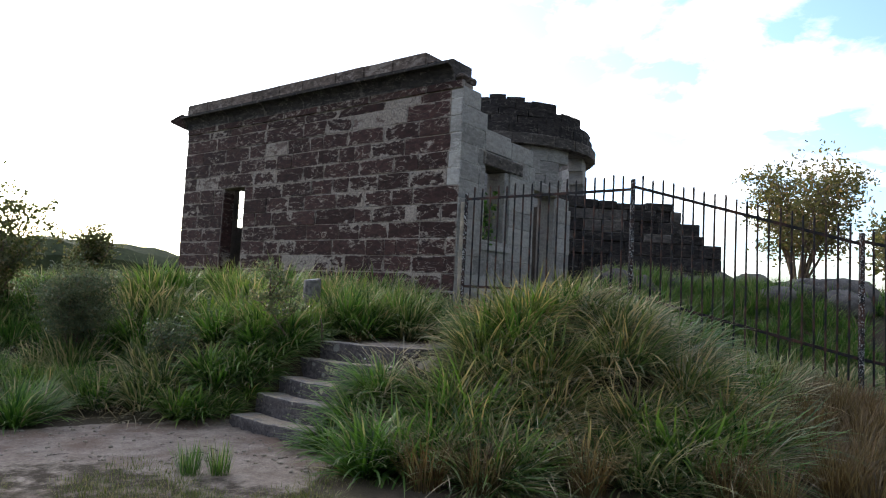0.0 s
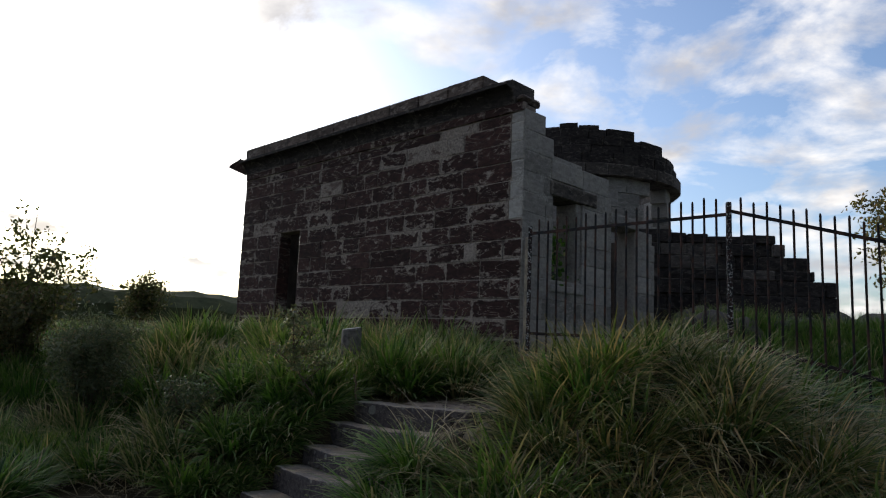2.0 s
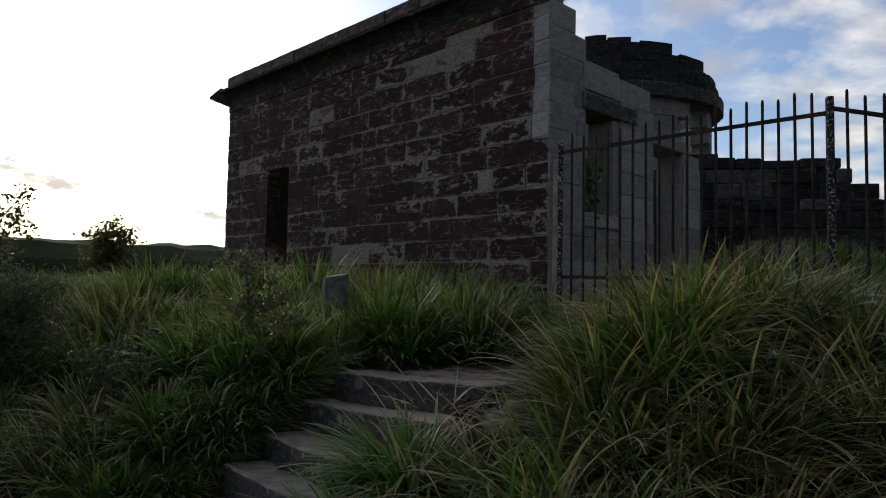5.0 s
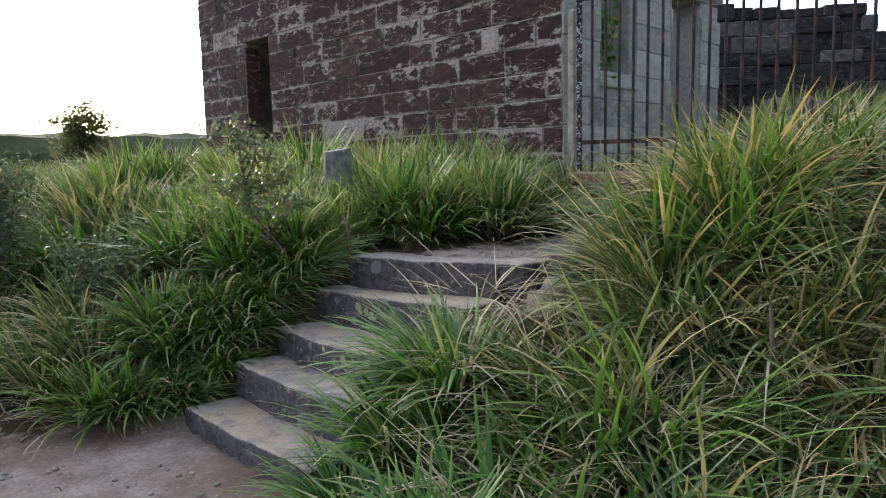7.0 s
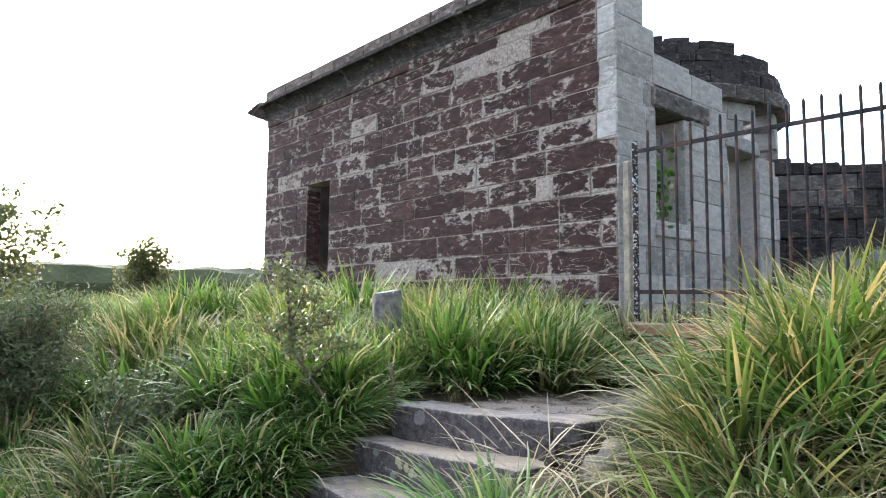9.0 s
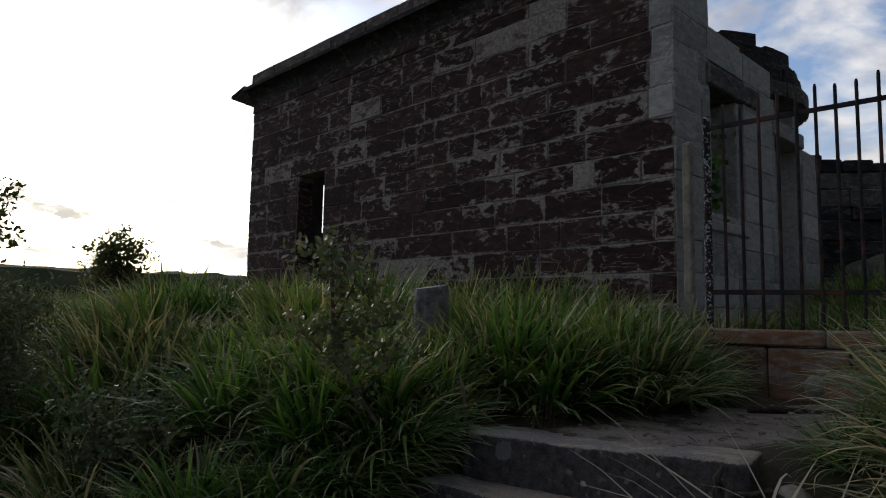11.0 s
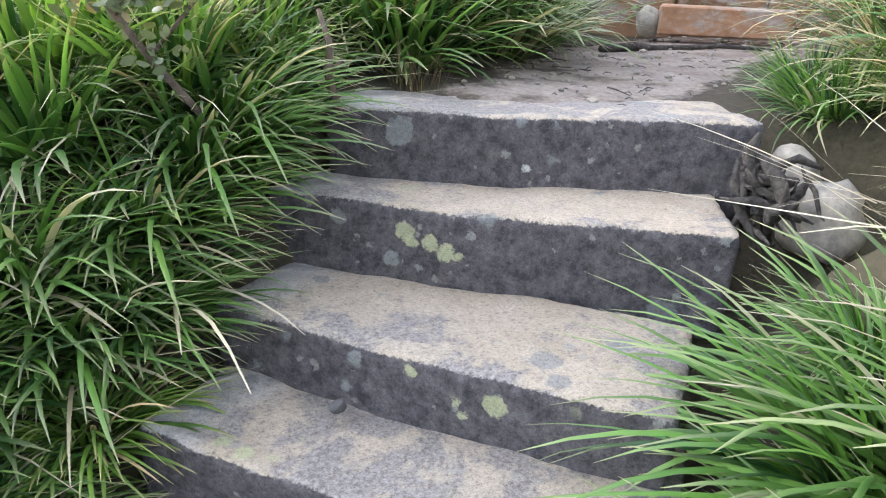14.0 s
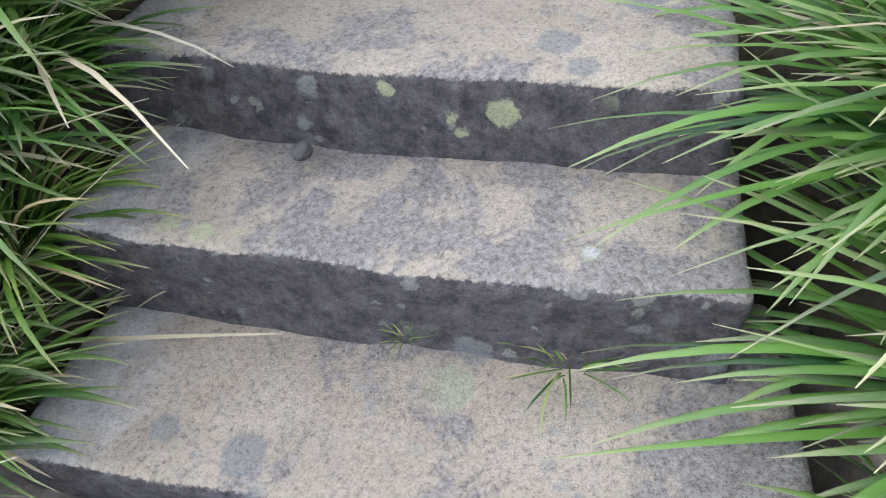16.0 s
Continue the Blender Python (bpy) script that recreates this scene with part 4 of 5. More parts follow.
def blade_mesh(name, count, rg, length, seg, fold, mat, spread=0.09, erect=(35, 88), bend=(25, 120), width=(0.007, 0.012), lean=(0, 0)):
    """A tuft of arching strap leaves growing from one base."""
    vs, fs, tips = [], [], []
    for _ in range(count):
        az = rg.uniform(0, 2 * math.pi)
        r = spread * math.sqrt(rg.random())
        p = Vector((r * math.cos(az), r * math.sin(az), -0.03))
        az += rg.gauss(0, 0.35)
        e = radians(rg.uniform(*erect))
        L = rg.uniform(*length) * (0.55 if rg.random() < 0.15 else 1.0)
        bd = radians(rg.uniform(*bend))
        w = rg.uniform(*width) / 2
        tw = rg.uniform(-0.5, 0.5)
        blunt = rg.random() < 0.7
        base = len(vs)
        curl = rg.gauss(0, 0.35)
        for k in range(seg + 1):
            t = k / seg
            el = e - bd * t ** 1.4
            a = az + curl * t
            d = Vector((math.cos(a) * math.cos(el) + lean[0] * t * 0.5, math.sin(a) * math.cos(el) + lean[1] * t * 0.5, math.sin(el)))
            side = Vector((-math.sin(a + tw * t), math.cos(a + tw * t), 0))
            up = side.cross(d)
            ww = w * (0.75 + 0.5 * t if t < 0.4 else 0.95 * (1 - ((t - 0.4) / 0.6) ** (3.0 if blunt else 1.5)) + 0.06)
            if fold:
                vs += [p - side * ww + up * ww * 0.45, p, p + side * ww + up * ww * 0.45]
                tips += [t, t, t]
            else:
                vs += [p - side * ww, p + side * ww]
                tips += [t, t]
            p = p + d * (L / seg)
        st = 3 if fold else 2
        for k in range(seg):
            a0 = base + k * st
            for j in range(st - 1):
                fs.append((a0 + j, a0 + j + 1, a0 + st + j + 1, a0 + st + j))
    me = bpy.data.meshes.new(name)
    me.from_pydata([tuple(v) for v in vs], [], fs)
    me.materials.append(mat)
    att = me.attributes.new("tip", 'FLOAT', 'POINT')
    att.data.foreach_set("value", tips)
    me.polygons.foreach_set("use_smooth", [True] * len(fs))
    me.update()
    return me


rg = random.Random(77)
UPRIGHT = dict(erect=(28, 88), bend=(18, 100))
SPRAWL = dict(erect=(14, 72), bend=(10, 85))
over_left = blade_mesh("grass_tussock", 260, rg, (0.28, 0.52), 8, True, blade_mat, width=(0.012, 0.021), lean=(0.55, -0.2), erect=(25, 85), bend=(30, 120))
over_right = blade_mesh("grass_tussock", 240, rg, (0.38, 0.68), 8, True, blade_mat, width=(0.012, 0.022), lean=(-0.8, 0.25), erect=(25, 85), bend=(30, 120))
near_green = [blade_mesh("grass_tussock", 230, rg, (0.32, 0.58), 7, True, blade_mat, width=(0.013, 0.023), **UPRIGHT) for _ in range(4)]
near_dry = [blade_mesh("grass_tussock", 260, rg, (0.32, 0.62), 7, True, blade_dry_mat, width=(0.011, 0.018), **UPRIGHT) for _ in range(2)]
mound_green = [blade_mesh("grass_tussock", 300, rg, (0.35, 0.75), 7, True, blade_mat, spread=0.18, width=(0.012, 0.021), lean=(0.2, -0.2), **SPRAWL) for _ in range(3)]
mound_dry = [blade_mesh("grass_tussock", 300, rg, (0.35, 0.75), 7, True, blade_dry_mat, spread=0.18, width=(0.010, 0.017), lean=(0.25, -0.35), **SPRAWL) for _ in range(3)]
mid_green = [blade_mesh("grass_tussock", 320, rg, (0.36, 0.64), 5, True, blade_mat, spread=0.13, width=(0.012, 0.020), **UPRIGHT) for _ in range(4)]
mid_dry = [blade_mesh("grass_tussock", 320, rg, (0.36, 0.64), 5, True, blade_dry_mat, spread=0.13, width=(0.012, 0.020), **UPRIGHT) for _ in range(2)]
brown_tuft = [blade_mesh("dry_tuft", 190, rg, (0.3, 0.55), 4, False, brown_mat, spread=0.12, width=(0.004, 0.007), erect=(55, 90), bend=(10, 70)) for _ in range(2)]
rush_tuft = blade_mesh("rush_tuft", 130, rg, (0.16, 0.3), 4, False, blade_mat, spread=0.07, width=(0.004, 0.006), erect=(68, 90), bend=(0, 25))


def in_steps(x, y, grow):
    su, sv = (x + 1.2) * 0.8 - (y - 7) * 0.6, (x + 1.2) * 0.6 + (y - 7) * 0.8
    return -0.62 - grow < su < 0.62 + grow and -0.75 < sv < 1.05


def building_uv(x, y):
    d = Vector((x, y, 0)) - CORNER
    return d.dot(U), d.dot(V)


def fence_side(x, y):
    """Positive on the far side of the fence."""
    if x < 0.33:
        return -1.0
    for (ax, ay, *_), (bx, by, *_) in zip(POSTS, POSTS[1:]):
        if ax <= x <= bx:
            return y - (ay + (by - ay) * (x - ax) / (bx - ax))
    return y - 7.7


def grows(x, y):
    if sandiness(x, y) > 0.2 or in_steps(x, y, 0.17) or math.hypot(x + 0.08, y - 7.22) < 0.62:
        return False
    u, v = building_uv(x, y)
    if -0.3 < u < LENGTH + 0.2 and v > -0.22:
        return False
    if abs(fence_side(x, y)) < 0.16 and 0.3 < x < 2.6:
        return False
    if 7.3 < y < 9.4 and -0.3 < x < 0.55 + 0.85 * (y - 7.5):
        return False
    if 0.0 < x < 1.3 and 9.3 < y < 10.25 and fence_side(x, y) < 0.1:
        return False
    if x > 2.5 + 0.5 * (y - 5) and y < 8.6:
        return False
    if x > -0.62:
        return y > 5.15 - 0.1 * math.sin(x * 3)
    return y > 6.85 - 0.95 * ease(-2.3, -4.2, x)


TUSSOCKS, FAR_TUSSOCKS = [], []
gx = -6.4
while gx < 6.6:
    gy = 5.0
    step = 0.35 if gx > -0.6 else 0.42
    while gy < 13.5:
        x, y = gx + rg.uniform(-0.16, 0.16), gy + rg.uniform(-0.16, 0.16)
        near = y < 8.6 and -3.4 < x < 2.8
        keep = 0.95 if near else 0.66
        if fence_side(x, y) > 0:
            keep = 0.8
        if x < -5.0:
            keep *= 0.6
        if grows(x, y) and rg.random() < keep:
            if x < -4.7 or fence_side(x, y) > 0.9:
                FAR_TUSSOCKS.append((x, y, height(x, y)))
            else:
                TUSSOCKS.append((x, y, near))
        gy += step
    gx += step
TUSSOCKS += [(-2.36, 7.3, True), (-2.1, 7.75, True), (-1.78, 7.98, True), (-1.5, 8.2, True), (-2.45, 6.95, True), (-0.98, 8.55, True), (-0.62, 8.95, True), (-0.25, 9.35, False), (-1.2, 8.75, False), (-0.85, 8.75, True), (-0.95, 9.2, False), (-0.6, 9.55, False), (-1.2, 9.5, False), (-0.3, 9.85, False), (-0.9, 9.9, False),
             (-1.72, 8.60, False), (-1.55, 8.56, False), (-1.92, 8.55, False), (-1.78, 8.68, False), (-1.48, 8.82, False), (-2.08, 8.75, False), (-1.3, 9.0, False), (0.6, 7.6, True), (0.55, 7.2, True), (0.28, 7.62, True), (0.36, 7.3, True), (0.24, 6.85, True), (0.42, 7.85, True), (0.5, 6.9, True)]
for k, (x, y) in enumerate(((-0.62, 6.48), (-0.72, 6.18), (-0.52, 6.66), (-0.90, 5.98), (-2.00, 7.37), (-2.22, 7.12), (-1.84, 7.57), (-1.64, 7.84), (-2.36, 7.0), (-2.10, 7.5), (-0.5, 6.32), (-1.72, 7.72), (-1.97, 7.22), (-2.12, 7.04), (-1.86, 7.40))):
    ob = new("grass_tussock", over_right if k < 4 or k == 10 else over_left)
    s = (0.85, 0.9, 0.35, 0.7, 0.85, 0.7, 0.9, 0.95, 0.85, 1.05, 0.95, 0.95, 0.62, 0.6, 0.7)[k]
    ob.matrix_basis = Matrix.Translation((x, y, height(x, y) - 0.01)) @ Matrix.Rotation(rg.gauss(0, 0.3), 4, 'Z') @ Matrix.Diagonal((s, s, s, 1))
    tagged(ob, "green strap-leaved grass tussock hanging over the steps", "grass", "grass tussocks")
for x, y, near in TUSSOCKS:
    patch = noise.noise(Vector((x * 0.9, y * 0.9, 7)))
    dry = 0.12 + 0.95 * ease(-0.2, 0.7, x) * (0.6 + patch * 1.2)
    mound = near and x > -0.2
    green, straw = (mound_green, mound_dry) if mound else (near_green, near_dry) if near else (mid_green, mid_dry)
    pool = straw if rg.random() < dry else green
    ob = new("grass_tussock", rg.choice(pool))
    s = rg.uniform(0.78, 1.2)
    if x < -0.4:
        s *= 0.95 + 0.3 * ease(7.4, 9.4, y)
    if -0.8 < x < -0.1 and 5.7 < y < 7.0 or 0.0 < x < 0.5 and 6.7 < y < 7.95:
        s *= 0.5
    turn = rg.gauss(0, 0.5) if mound else rg.uniform(0, 6.28)
    ob.matrix_basis = Matrix.Translation((x, y, height(x, y))) @ Matrix.Rotation(turn, 4, 'Z') @ Matrix.Rotation(rg.gauss(0, 0.12), 4, 'X') @ Matrix.Diagonal((s, s, s * rg.uniform(0.85, 1.1), 1))
    if pool is straw:
        tagged(ob, "green grass tussock with many straw-coloured dry leaves", "grass", "grass tussocks")
    else:
        tagged(ob, "green strap-leaved grass tussock on the bank", "grass", "grass tussocks")
DRY = [(1.2, 5.05), (0.4, 4.95), (0.0, 5.0), (2.2, 5.0), (2.6, 8.5), (2.2, 8.75), (3.2, 8.2), (3.0, 7.7)]
while len(DRY) < 64:
    x, y = rg.uniform(2.3, 5.2), rg.uniform(4.7, 8.4)
    if x > 2.2 + 0.42 * (y - 5) and fence_side(x, y) < -0.1:
        DRY.append((x, y))
for x, y in DRY:
    ob = new("dry_tuft", rg.choice(brown_tuft))
    ob.matrix_basis = Matrix.Translation((x, y, height(x, y))) @ Matrix.Rotation(rg.uniform(0, 6.28), 4, 'Z')
    tagged(ob, "reddish brown dry grass tuft", "grass", "dry grass tufts")
for x, y in ((-1.72, 5.0), (-1.52, 5.06)):
    ob = new("rush_tuft", rush_tuft)
    ob.matrix_basis = Matrix.Translation((x, y, height(x, y)))
    tagged(ob, "small upright green rush tuft on short grass", "grass", "rush tufts")
ob = new("dry_tuft", rush_tuft)
ob.data = blade_mesh("dry_tuft", 90, rg, (0.12, 0.25), 3, False, brown_mat, spread=0.09, width=(0.002, 0.004), erect=(50, 90), bend=(0, 60))
ob.matrix_basis = Matrix.Translation((-1.0, 8.2, height(-1.0, 8.2)))
tagged(ob, "small wispy straw-coloured tuft beside the path", "grass", "dry grass tufts")


def scatter_blades(name, places, count, length, width, mat, label, seg=3, erect=(35, 88), bend=(20, 110)):
    """Grass too far or too small to be counted, as one object."""
    vs, fs, tips = [], [], []
    for x, y, z in places:
        for _ in range(count):
            az, r = rg.uniform(0, 6.283), 0.2 * math.sqrt(rg.random()) * max(length[1] / 0.5, 0.8)
            p = Vector((x + r * math.cos(az), y + r * math.sin(az), z - 0.03))
            e, L, bd, w = radians(rg.uniform(*erect)), rg.uniform(*length), radians(rg.uniform(*bend)), rg.uniform(*width) / 2
            base = len(vs)
            side = Vector((-math.sin(az), math.cos(az), 0))
            for k in range(seg + 1):
                t = k / seg
                el = e - bd * t ** 1.4
                ww = w * (1 - 0.85 * t * t)
                vs += [tuple(p - side * ww), tuple(p + side * ww)]
                tips += [t, t]
                p = p + Vector((math.cos(az) * math.cos(el), math.sin(az) * math.cos(el), math.sin(el))) * (L / seg)
            for k in range(seg):
                a0 = base + 2 * k
                fs.append((a0, a0 + 1, a0 + 3, a0 + 2))
    ob = link(name, vs, fs, mat)
    ob.data.attributes.new("tip", 'FLOAT', 'POINT').data.foreach_set("value", tips)
    return tagged(ob, label, "grass", kind="stuff")


places = FAR_TUSSOCKS + FAR_TUSSOCKS
for _ in range(900):
    x, y = rg.uniform(-26, -6.2), rg.uniform(6, 34)
    u, v = building_uv(x, y)
    if u > LENGTH + 0.5 or v < -0.3:
        places.append((x, y, height(x, y)))
for _ in range(260):
    x, y = rg.uniform(6.4, 16), rg.uniform(7, 20)
    places.append((x, y, height(x, y)))
for _ in range(130):
    x, y = rg.uniform(-6.4, -4.0), rg.uniform(6.4, 12)
    if grows(x, y):
        places.append((x, y, height(x, y)))
scatter_blades("far_grass", places, 110, (0.3, 0.55), (0.012, 0.020), blade_mat, "field of green tussock grass beyond the ruin")
places = []
for _ in range(520):
    x, y = rg.uniform(-0.5, 2.7), rg.uniform(5.1, 8.2)
    if grows(x, y):
        places.append((x, y, height(x, y) + rg.uniform(0.1, 0.32)))
for _ in range(150):
    x, y = rg.uniform(-3.4, -1.5), rg.uniform(6.6, 9.6)
    if not in_steps(x, y, 0.06) and sandiness(x, y) < 0.6:
        places.append((x, y, height(x, y) + rg.uniform(0.0, 0.15)))
scatter_blades("dead_straw", places, 9, (0.2, 0.55), (0.004, 0.011), straw_mat, "dead pale straw tangled over the tussocks", seg=4, erect=(-5, 45), bend=(0, 70))
places = []
for _ in range(3000):
    x, y = rg.uniform(-5.5, 1.5), rg.uniform(3.2, 5.5)
    if sandiness(x, y) < 0.72 and noise.noise(Vector((x * 0.9, y * 0.9, 5))) > -0.12:
        places.append((x, y, height(x, y)))
scatter_blades("lawn", places, 36, (0.03, 0.08), (0.004, 0.007), lawn_mat, "short trampled green grass beside the sand", seg=2, erect=(40, 90), bend=(0, 60))


def leaf_cloud(name, centres, count, spread, size, mat, rg, parent, aspect=0.55):
    vs, fs, tips = [], [], []
    for c in centres:
        for _ in range(count):
            p = Vector(c) + Vector((rg.gauss(0, spread), rg.gauss(0, spread), rg.gauss(0, spread * 0.8)))
            d = Vector((rg.gauss(0, 1), rg.gauss(0, 1), rg.gauss(0.4, 0.8))).normalized()
            s = d.orthogonal().normalized()
            s = Matrix.Rotation(rg.uniform(0, 6.28), 3, d) @ s
            up = d.cross(s)
            L = size * rg.uniform(0.7, 1.25)
            b = len(vs)
            for k, (t, w) in enumerate(((0, 0.08), (0.35, 1.0), (0.75, 0.85), (1.0, 0.12))):
                q = p + d * L * t + up * (-0.25 * L * t * t)
                vs += [tuple(q - s * L * aspect * 0.5 * w), tuple(q + s * L * aspect * 0.5 * w)]
                tips += [0.5, 0.5]
            for k in range(3):
                fs.append((b + 2 * k, b + 2 * k + 1, b + 2 * k + 3, b + 2 * k + 2))
    ob = link(name, vs, fs, mat, parent)
    ob.data.attributes.new("tip", 'FLOAT', 'POINT').data.foreach_set("value", tips)
    return ob


def woody(name, at, limbs, twigs, leaf_count, spread, size, mat, label, category, seed, aspect=0.55):
    """limbs: lists of (x, y, z, radius); leaves gather round the upper limbs and the twigs that leave them."""
    rg = random.Random(seed)
    thing = tagged(new(name), label, category)
    thing.location = at
    centres = []
    bm = bmesh.new()
    for pts in limbs:
        tube(bm, [p[:3] for p in pts], [p[3] for p in pts], 7)
        for p, q in zip(pts[len(pts) // 3:], pts[len(pts) // 3 + 1:]):
            for _ in range(twigs):
                a = Vector(p[:3]).lerp(Vector(q[:3]), rg.random())
                reach = spread * rg.uniform(1.0, 3.2)
                d = Vector((rg.gauss(0, 1), rg.gauss(0, 1), rg.uniform(-0.2, 1.0))).normalized() * reach
                b = a + d
                tube(bm, [a, a + d * 0.5 + Vector((0, 0, reach * 0.05)), b], [p[3] * 0.45, p[3] * 0.3, p[3] * 0.12], 4)
                centres += [tuple(b), tuple(a + d * 0.7)]
    part("trunk", bm, bark_mat, thing, smooth=True)
    leaf_cloud("crown", centres, leaf_count, spread * 0.55, size, mat, rg, thing, aspect)
    return thing


woody("shrub", (-1.70, 7.60, 0.50), [[(0.03, 0.01, 0, 0.011), (0, 0, 0.36, 0.010), (-0.09, -0.06, 0.5, 0.009), (-0.17, -0.13, 0.65, 0.008), (-0.19, -0.15, 0.83, 0.010), (-0.18, -0.2, 0.98, 0.007), (-0.18, -0.22, 1.1, 0.004)],
      [(-0.18, -0.14, 0.72, 0.008), (-0.06, -0.1, 0.8, 0.006), (0.06, -0.08, 0.82, 0.004)], [(-0.15, -0.12, 0.62, 0.007), (-0.3, -0.1, 0.74, 0.005), (-0.42, -0.08, 0.78, 0.003)],
      [(-0.19, -0.15, 0.8, 0.007), (-0.1, -0.2, 0.95, 0.005), (-0.06, -0.24, 1.02, 0.003)], [(-0.09, -0.06, 0.5, 0.006), (0.02, 0.0, 0.62, 0.004), (0.1, 0.04, 0.7, 0.003)]],
      7, 12, 0.055, 0.032, leaf_mat, "young grey-green shrub with a crooked stem beside the steps", "shrub", 5, 0.6)


def branchy(h, w, n, r, seed, lift=0.25):
    rb = random.Random(seed)
    out = []
    for k in range(n):
        a = k * 6.283 / n + rb.uniform(-0.4, 0.4)
        reach = w * rb.uniform(0.35, 1.0)
        top = h * rb.uniform(0.72, 1.0) * (1 - 0.25 * reach / w)
        pts = []
        for j in range(6):
            t = j / 5
            pts.append((math.cos(a) * reach * t ** 1.2 + rb.gauss(0, 0.02 * h) * t, math.sin(a) * reach * t ** 1.2 + rb.gauss(0, 0.02 * h) * t, top * t, r * (1 - 0.8 * t)))
        out.append(pts)
    return out


zg = height(-6.45, 9.5)
woody("coastal_shrub", (-6.45, 9.5, zg), branchy(3.3 - zg, 0.75, 9, 0.018, 2), 6, 10, 0.10, 0.055, tree_leaf_mat, "thin open coastal shrub against the bright sky", "shrub", 3)
zg = height(-6.3, 9.1)
woody("coastal_shrub", (-6.55, 9.2, zg), branchy(2.15 - zg, 0.75, 12, 0.016, 4), 7, 14, 0.11, 0.055, tree_leaf_mat, "dark dense coastal shrub in tall grass", "shrub", 4)
zg = height(-7, 13.0)
woody("coastal_shrub", (-6.95, 13.0, zg), branchy(2.6 - zg, 0.4, 10, 0.016, 6), 6, 12, 0.08, 0.05, tree_leaf_mat, "small round bush standing out of the grass", "shrub", 6)
zg = height(-4.4, 8.1)
woody("fine_bush", (-4.4, 8.1, zg), branchy(1.7 - zg, 0.48, 16, 0.008, 8), 8, 22, 0.09, 0.05, leaf_mat, "soft grey-green fine-leaved bush in the grass", "shrub", 8, 0.22)
woody("fine_bush", (-3.05, 7.75, height(-3.05, 7.75)), branchy(0.75, 0.3, 8, 0.010, 18), 5, 9, 0.07, 0.035, leaf_mat, "low grey-green shrub among tussocks", "shrub", 19, 0.5)
zg = height(10.7, 20)
woody("tree", (10.1, 19.6, zg), branchy(6.6 - zg, 2.3, 14, 0.05, 12), 7, 13, 0.27, 0.11, tree_leaf_mat, "small olive-green coastal tree with thin stems", "tree", 12)
woody("tree", (14.2, 21.0, height(14.2, 21)), branchy(3.2, 1.6, 8, 0.05, 13), 6, 12, 0.28, 0.15, tree_leaf_mat, "low olive-green coastal tree", "tree", 13)


# ivy in the window
def ivy():
    rg = random.Random(15)
    thing = tagged(new("ivy"), "green creeper growing in the empty window", "plant")
    m = SIDE
    bm = bmesh.new()
    cs = []
    for x0, top in ((0.98, 3.25), (1.15, 3.0), (1.5, 3.3)):
        pts = [(x0 + 0.05 * math.sin(k), 0.2, WIN_SILL + (top - WIN_SILL) * k / 5) for k in range(6)]
        pts = [tuple(m @ Vector(p)) for p in pts]
        tube(bm, pts, [0.008] * 6, 5)
        cs += pts
    part("stem", bm, bark_mat, thing)
    tagged(leaf_cloud("foliage", cs, 14, 0.06, 0.085, blade_mat, rg, thing, 0.8), "green creeper leaves", kind="stuff")


ivy()


# tangled dead root at the end of the steps, surface roots on the path
def root():
    rg = random.Random(23)
    thing = tagged(new("dead_root"), "gnarled dead grey root stump beside the steps", "root")
    for _ in range(26):
        bm = bmesh.new()
        a = Vector((-0.30 + rg.gauss(0, 0.045), 7.22 + rg.gauss(0, 0.045), 0.68 + rg.gauss(0, 0.045)))
        d = Vector((rg.gauss(0.0, 0.5), rg.gauss(-0.2, 0.5), rg.gauss(0.0, 0.8))).normalized() * rg.uniform(0.04, 0.13)
        r = rg.uniform(0.005, 0.02)
        w = [Vector((rg.gauss(0, .012), rg.gauss(0, .012), rg.gauss(0, .012))) for _ in range(3)]
        tube(bm, [a - d, a - d * 0.5 + w[0], a + w[1], a + d * 0.5 + w[2], a + d], [r * 0.4, r * 0.9, r, r * 0.7, r * 0.2], 6)
        part("root_branch", bm, dead_mat, thing, smooth=True)
    bm = bmesh.new()
    pts = [(0.25, 9.15, 0), (0.45, 9.2, 0), (0.62, 9.22, 0), (0.78, 9.16, 0), (0.95, 9.1, 0), (1.2, 8.95, 0)]
    pts = [(x, y, height(x, y) + 0.015 + 0.012 * math.sin(k * 2)) for k, (x, y, _) in enumerate(pts)]
    tube(bm, pts, [0.022, 0.024, 0.02, 0.016, 0.014, 0.008], 7)
    tagged(part("surface_root", bm, dead_mat, smooth=True), "bare grey root running over the sandy path", "root")
    bm = bmesh.new()
    tube(bm, [(-1.33, 7.80, 0.80), (-1.36, 7.80, 0.92), (-1.35, 7.79, 0.99), (-1.38, 7.79, 1.09)], [0.012, 0.012, 0.010, 0.006], 6)
    tube(bm, [(-1.355, 7.80, 0.92), (-1.32, 7.78, 0.96)], [0.008, 0.005], 5)
    tagged(part("twig", bm, bark_mat, smooth=True), "broken brown twig sticking out of the grass", "twig")
    bm = bmesh.new()
    g = height(0.62, 6.0)
    tube(bm, [(0.58, 5.95, g), (0.66, 6.0, g + 0.25), (0.70, 6.02, g + 0.42), (0.68, 6.0, g + 0.6)], [0.016, 0.014, 0.011, 0.005], 6)
    tube(bm, [(0.70, 6.02, g + 0.42), (0.77, 6.03, g + 0.49)], [0.008, 0.004], 5)
    tagged(part("twig", bm, bark_mat, smooth=True), "forked dry branch standing in the tussocks", "twig")


root()


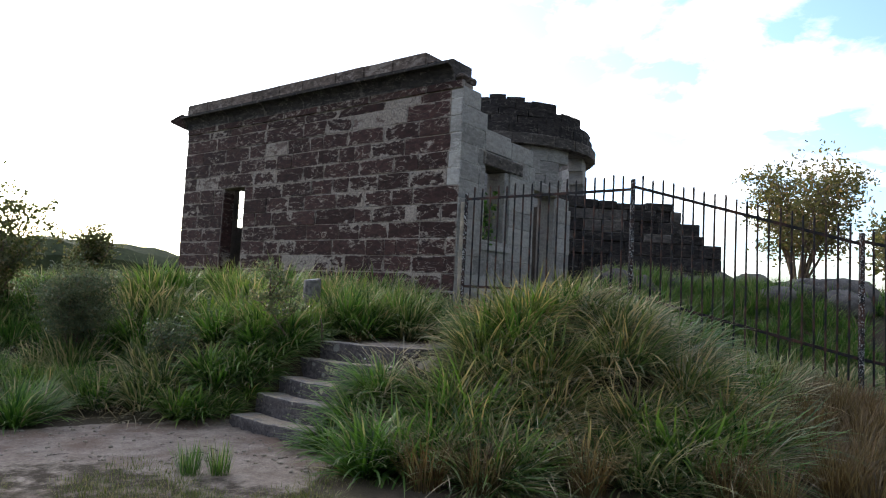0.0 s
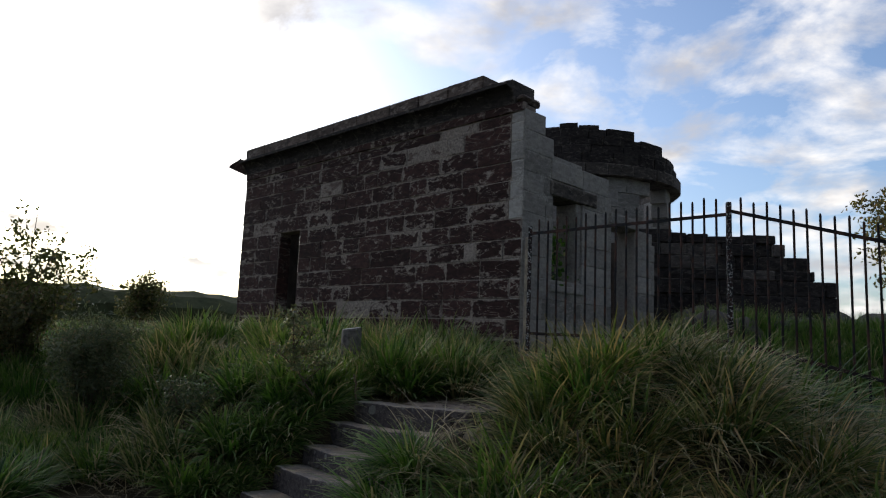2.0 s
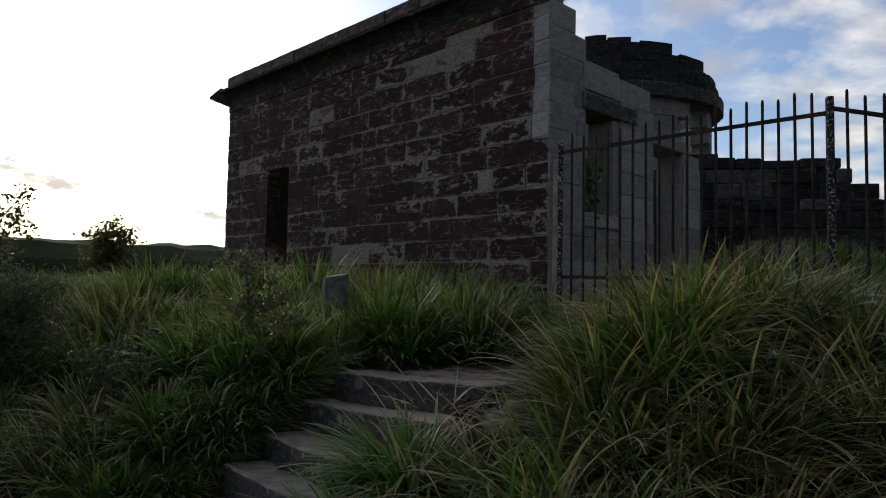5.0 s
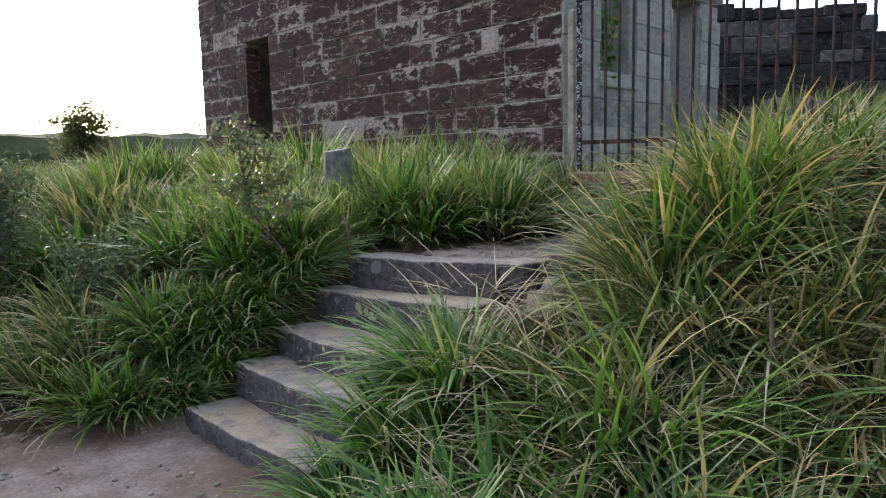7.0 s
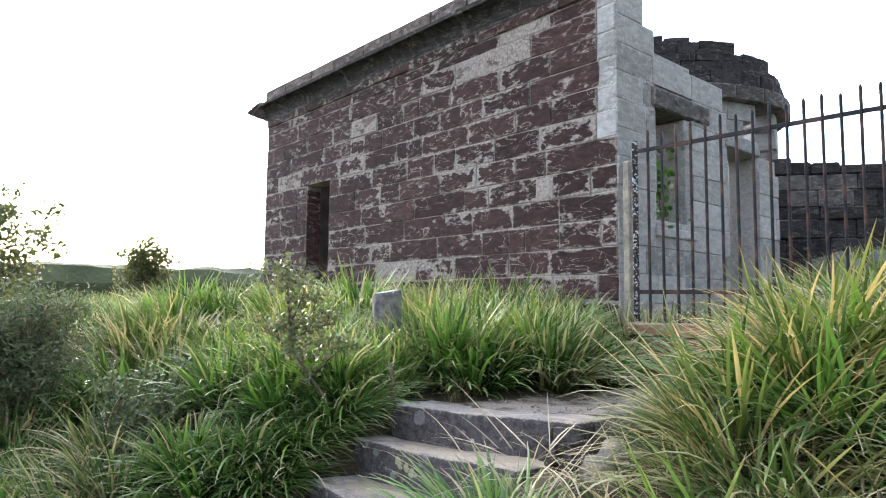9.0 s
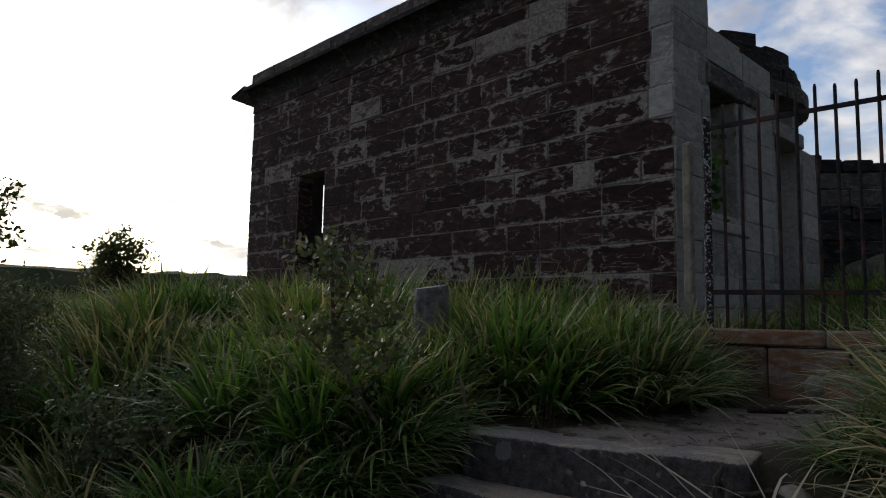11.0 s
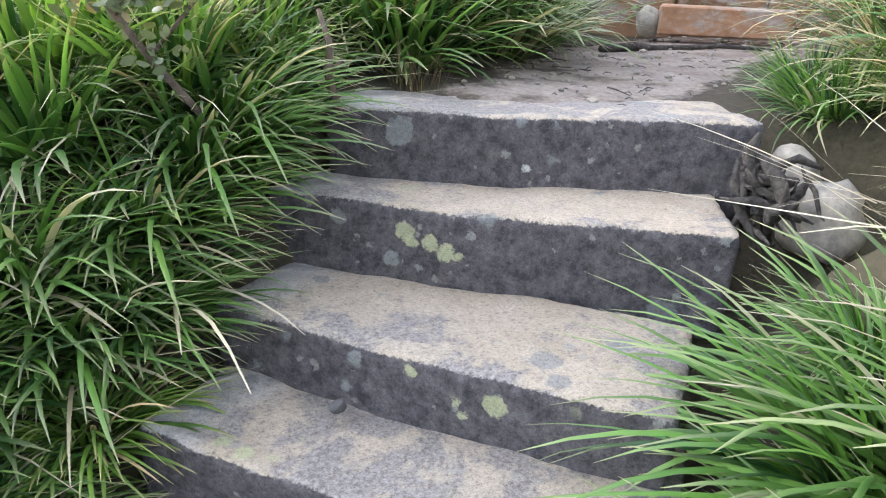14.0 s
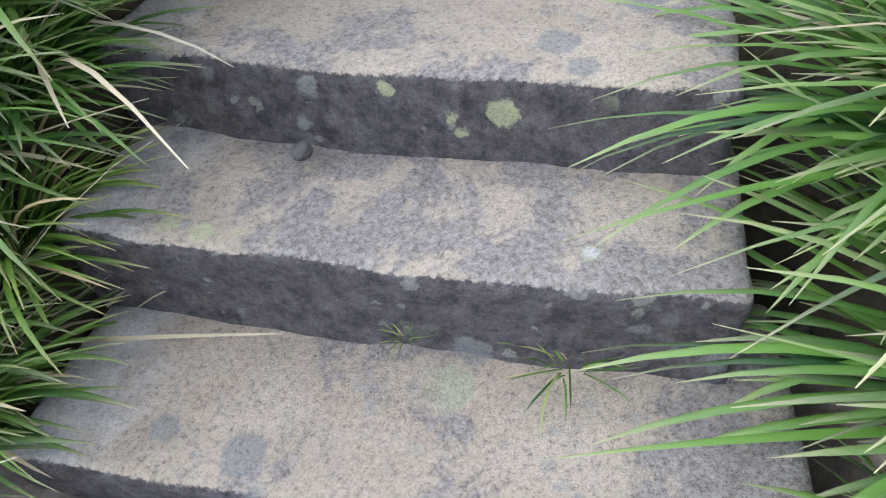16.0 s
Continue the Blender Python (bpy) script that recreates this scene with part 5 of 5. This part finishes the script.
def step_details():
    ob = boulder("stone_chip", (-1.455, 7.08, 0.318), (0.022, 0.017, 0.014), rubble_mat, random.Random(12), "small stone chip lodged on the step", "stone")
    me = blade_mesh("weed", 26, rg, (0.05, 0.13), 3, False, blade_mat, spread=0.03, width=(0.003, 0.005), erect=(5, 50), bend=(0, 60))
    for x, y in ((-1.22, 6.60), (-1.43, 6.76)):
        ob = new("weed", me)
        s = 1.0 if x > -1.3 else 0.4
        ob.matrix_basis = Matrix.Translation((x, y, 0.16)) @ Matrix.Diagonal((s, s, s, 1))
        tagged(ob, "small grass sprout growing in the joint of the steps", "weed", "sprouts in the steps", "stuff")


step_details()


def pebbles():
    rg = random.Random(41)
    bm = bmesh.new()
    n = 0
    while n < 900:
        x, y = rg.uniform(-4.0, 2.0), rg.uniform(5.2, 9.8)
        if sandiness(x, y) < 0.4 or in_steps(x, y, 0.0):
            continue
        s = 0.004 + 0.016 * rg.random() ** 4
        mt = Matrix.Translation((x, y, height(x, y) + s * 0.3)) @ Matrix.Rotation(rg.uniform(0, 6), 4, 'Z') @ Matrix.Diagonal((s * 1.3, s, s * 0.7, 1))
        bmesh.ops.create_icosphere(bm, subdivisions=1, radius=1.0, matrix=mt)
        n += 1
    tagged(part("gravel", bm, boulder_mat), "loose pale pebbles on the sandy path", "gravel", kind="stuff")
    tw = bmesh.new()
    for k in range(420):
        x, y = rg.uniform(-3.4, 1.6), rg.uniform(5.3, 9.6)
        if k >= 120:
            x, y = rg.uniform(-1.3, 1.7), rg.uniform(7.4, 9.8)
        if sandiness(x, y) < 0.4 or in_steps(x, y, 0.0):
            continue
        a, L = rg.uniform(0, 6.28), rg.uniform(0.03, 0.2) if k < 120 else rg.uniform(0.012, 0.05)
        p, q = Vector((x, y, 0)), Vector((x + L * math.cos(a), y + L * math.sin(a), 0))
        p.z, q.z = height(p.x, p.y) + 0.006, height(q.x, q.y) + 0.006
        tube(tw, [p, (p + q) / 2 + Vector((rg.uniform(-0.1, 0.1) * L, rg.uniform(-0.1, 0.1) * L, 0.006)), q], [0.003, 0.003, 0.0015] if k < 120 else [0.0018, 0.002, 0.001], 4)
    tagged(part("litter", tw, dead_mat), "thin dry twigs lying on the sandy path", "litter", kind="stuff")


pebbles()


# wooded ridge on the skyline
def ridge():
    vs, fs = [], []
    n = 360
    for k in range(n):
        a = k * 2 * math.pi / n
        az = math.degrees(math.atan2(-math.cos(a), math.sin(a)))       # degrees to the left of +y
        top = 4.0 + 11.0 * ease(10, 30, az) * (1 - ease(75, 110, az))
        for j, (r, hgt) in enumerate(((230, -9), (236, 0.55), (243, 0.9), (252, 1.0), (300, 0.8))):
            zz = -9 if j == 0 else top * hgt + 1.6 * noise.noise(Vector((k * 0.35, j * 1.7, 2))) + 0.8 * noise.noise(Vector((k * 0.9, j * 3.1, 5)))
            vs.append((r * math.cos(a), 8 + r * math.sin(a), zz))
    for k in range(n):
        for j in range(4):
            fs.append((k * 5 + j, ((k + 1) % n) * 5 + j, ((k + 1) % n) * 5 + j + 1, k * 5 + j + 1))
    ob = link("ridge", vs, fs, hill_mat)
    tagged(ob, "distant low ridge covered with dark heath", "hill", kind="structure")


ridge()
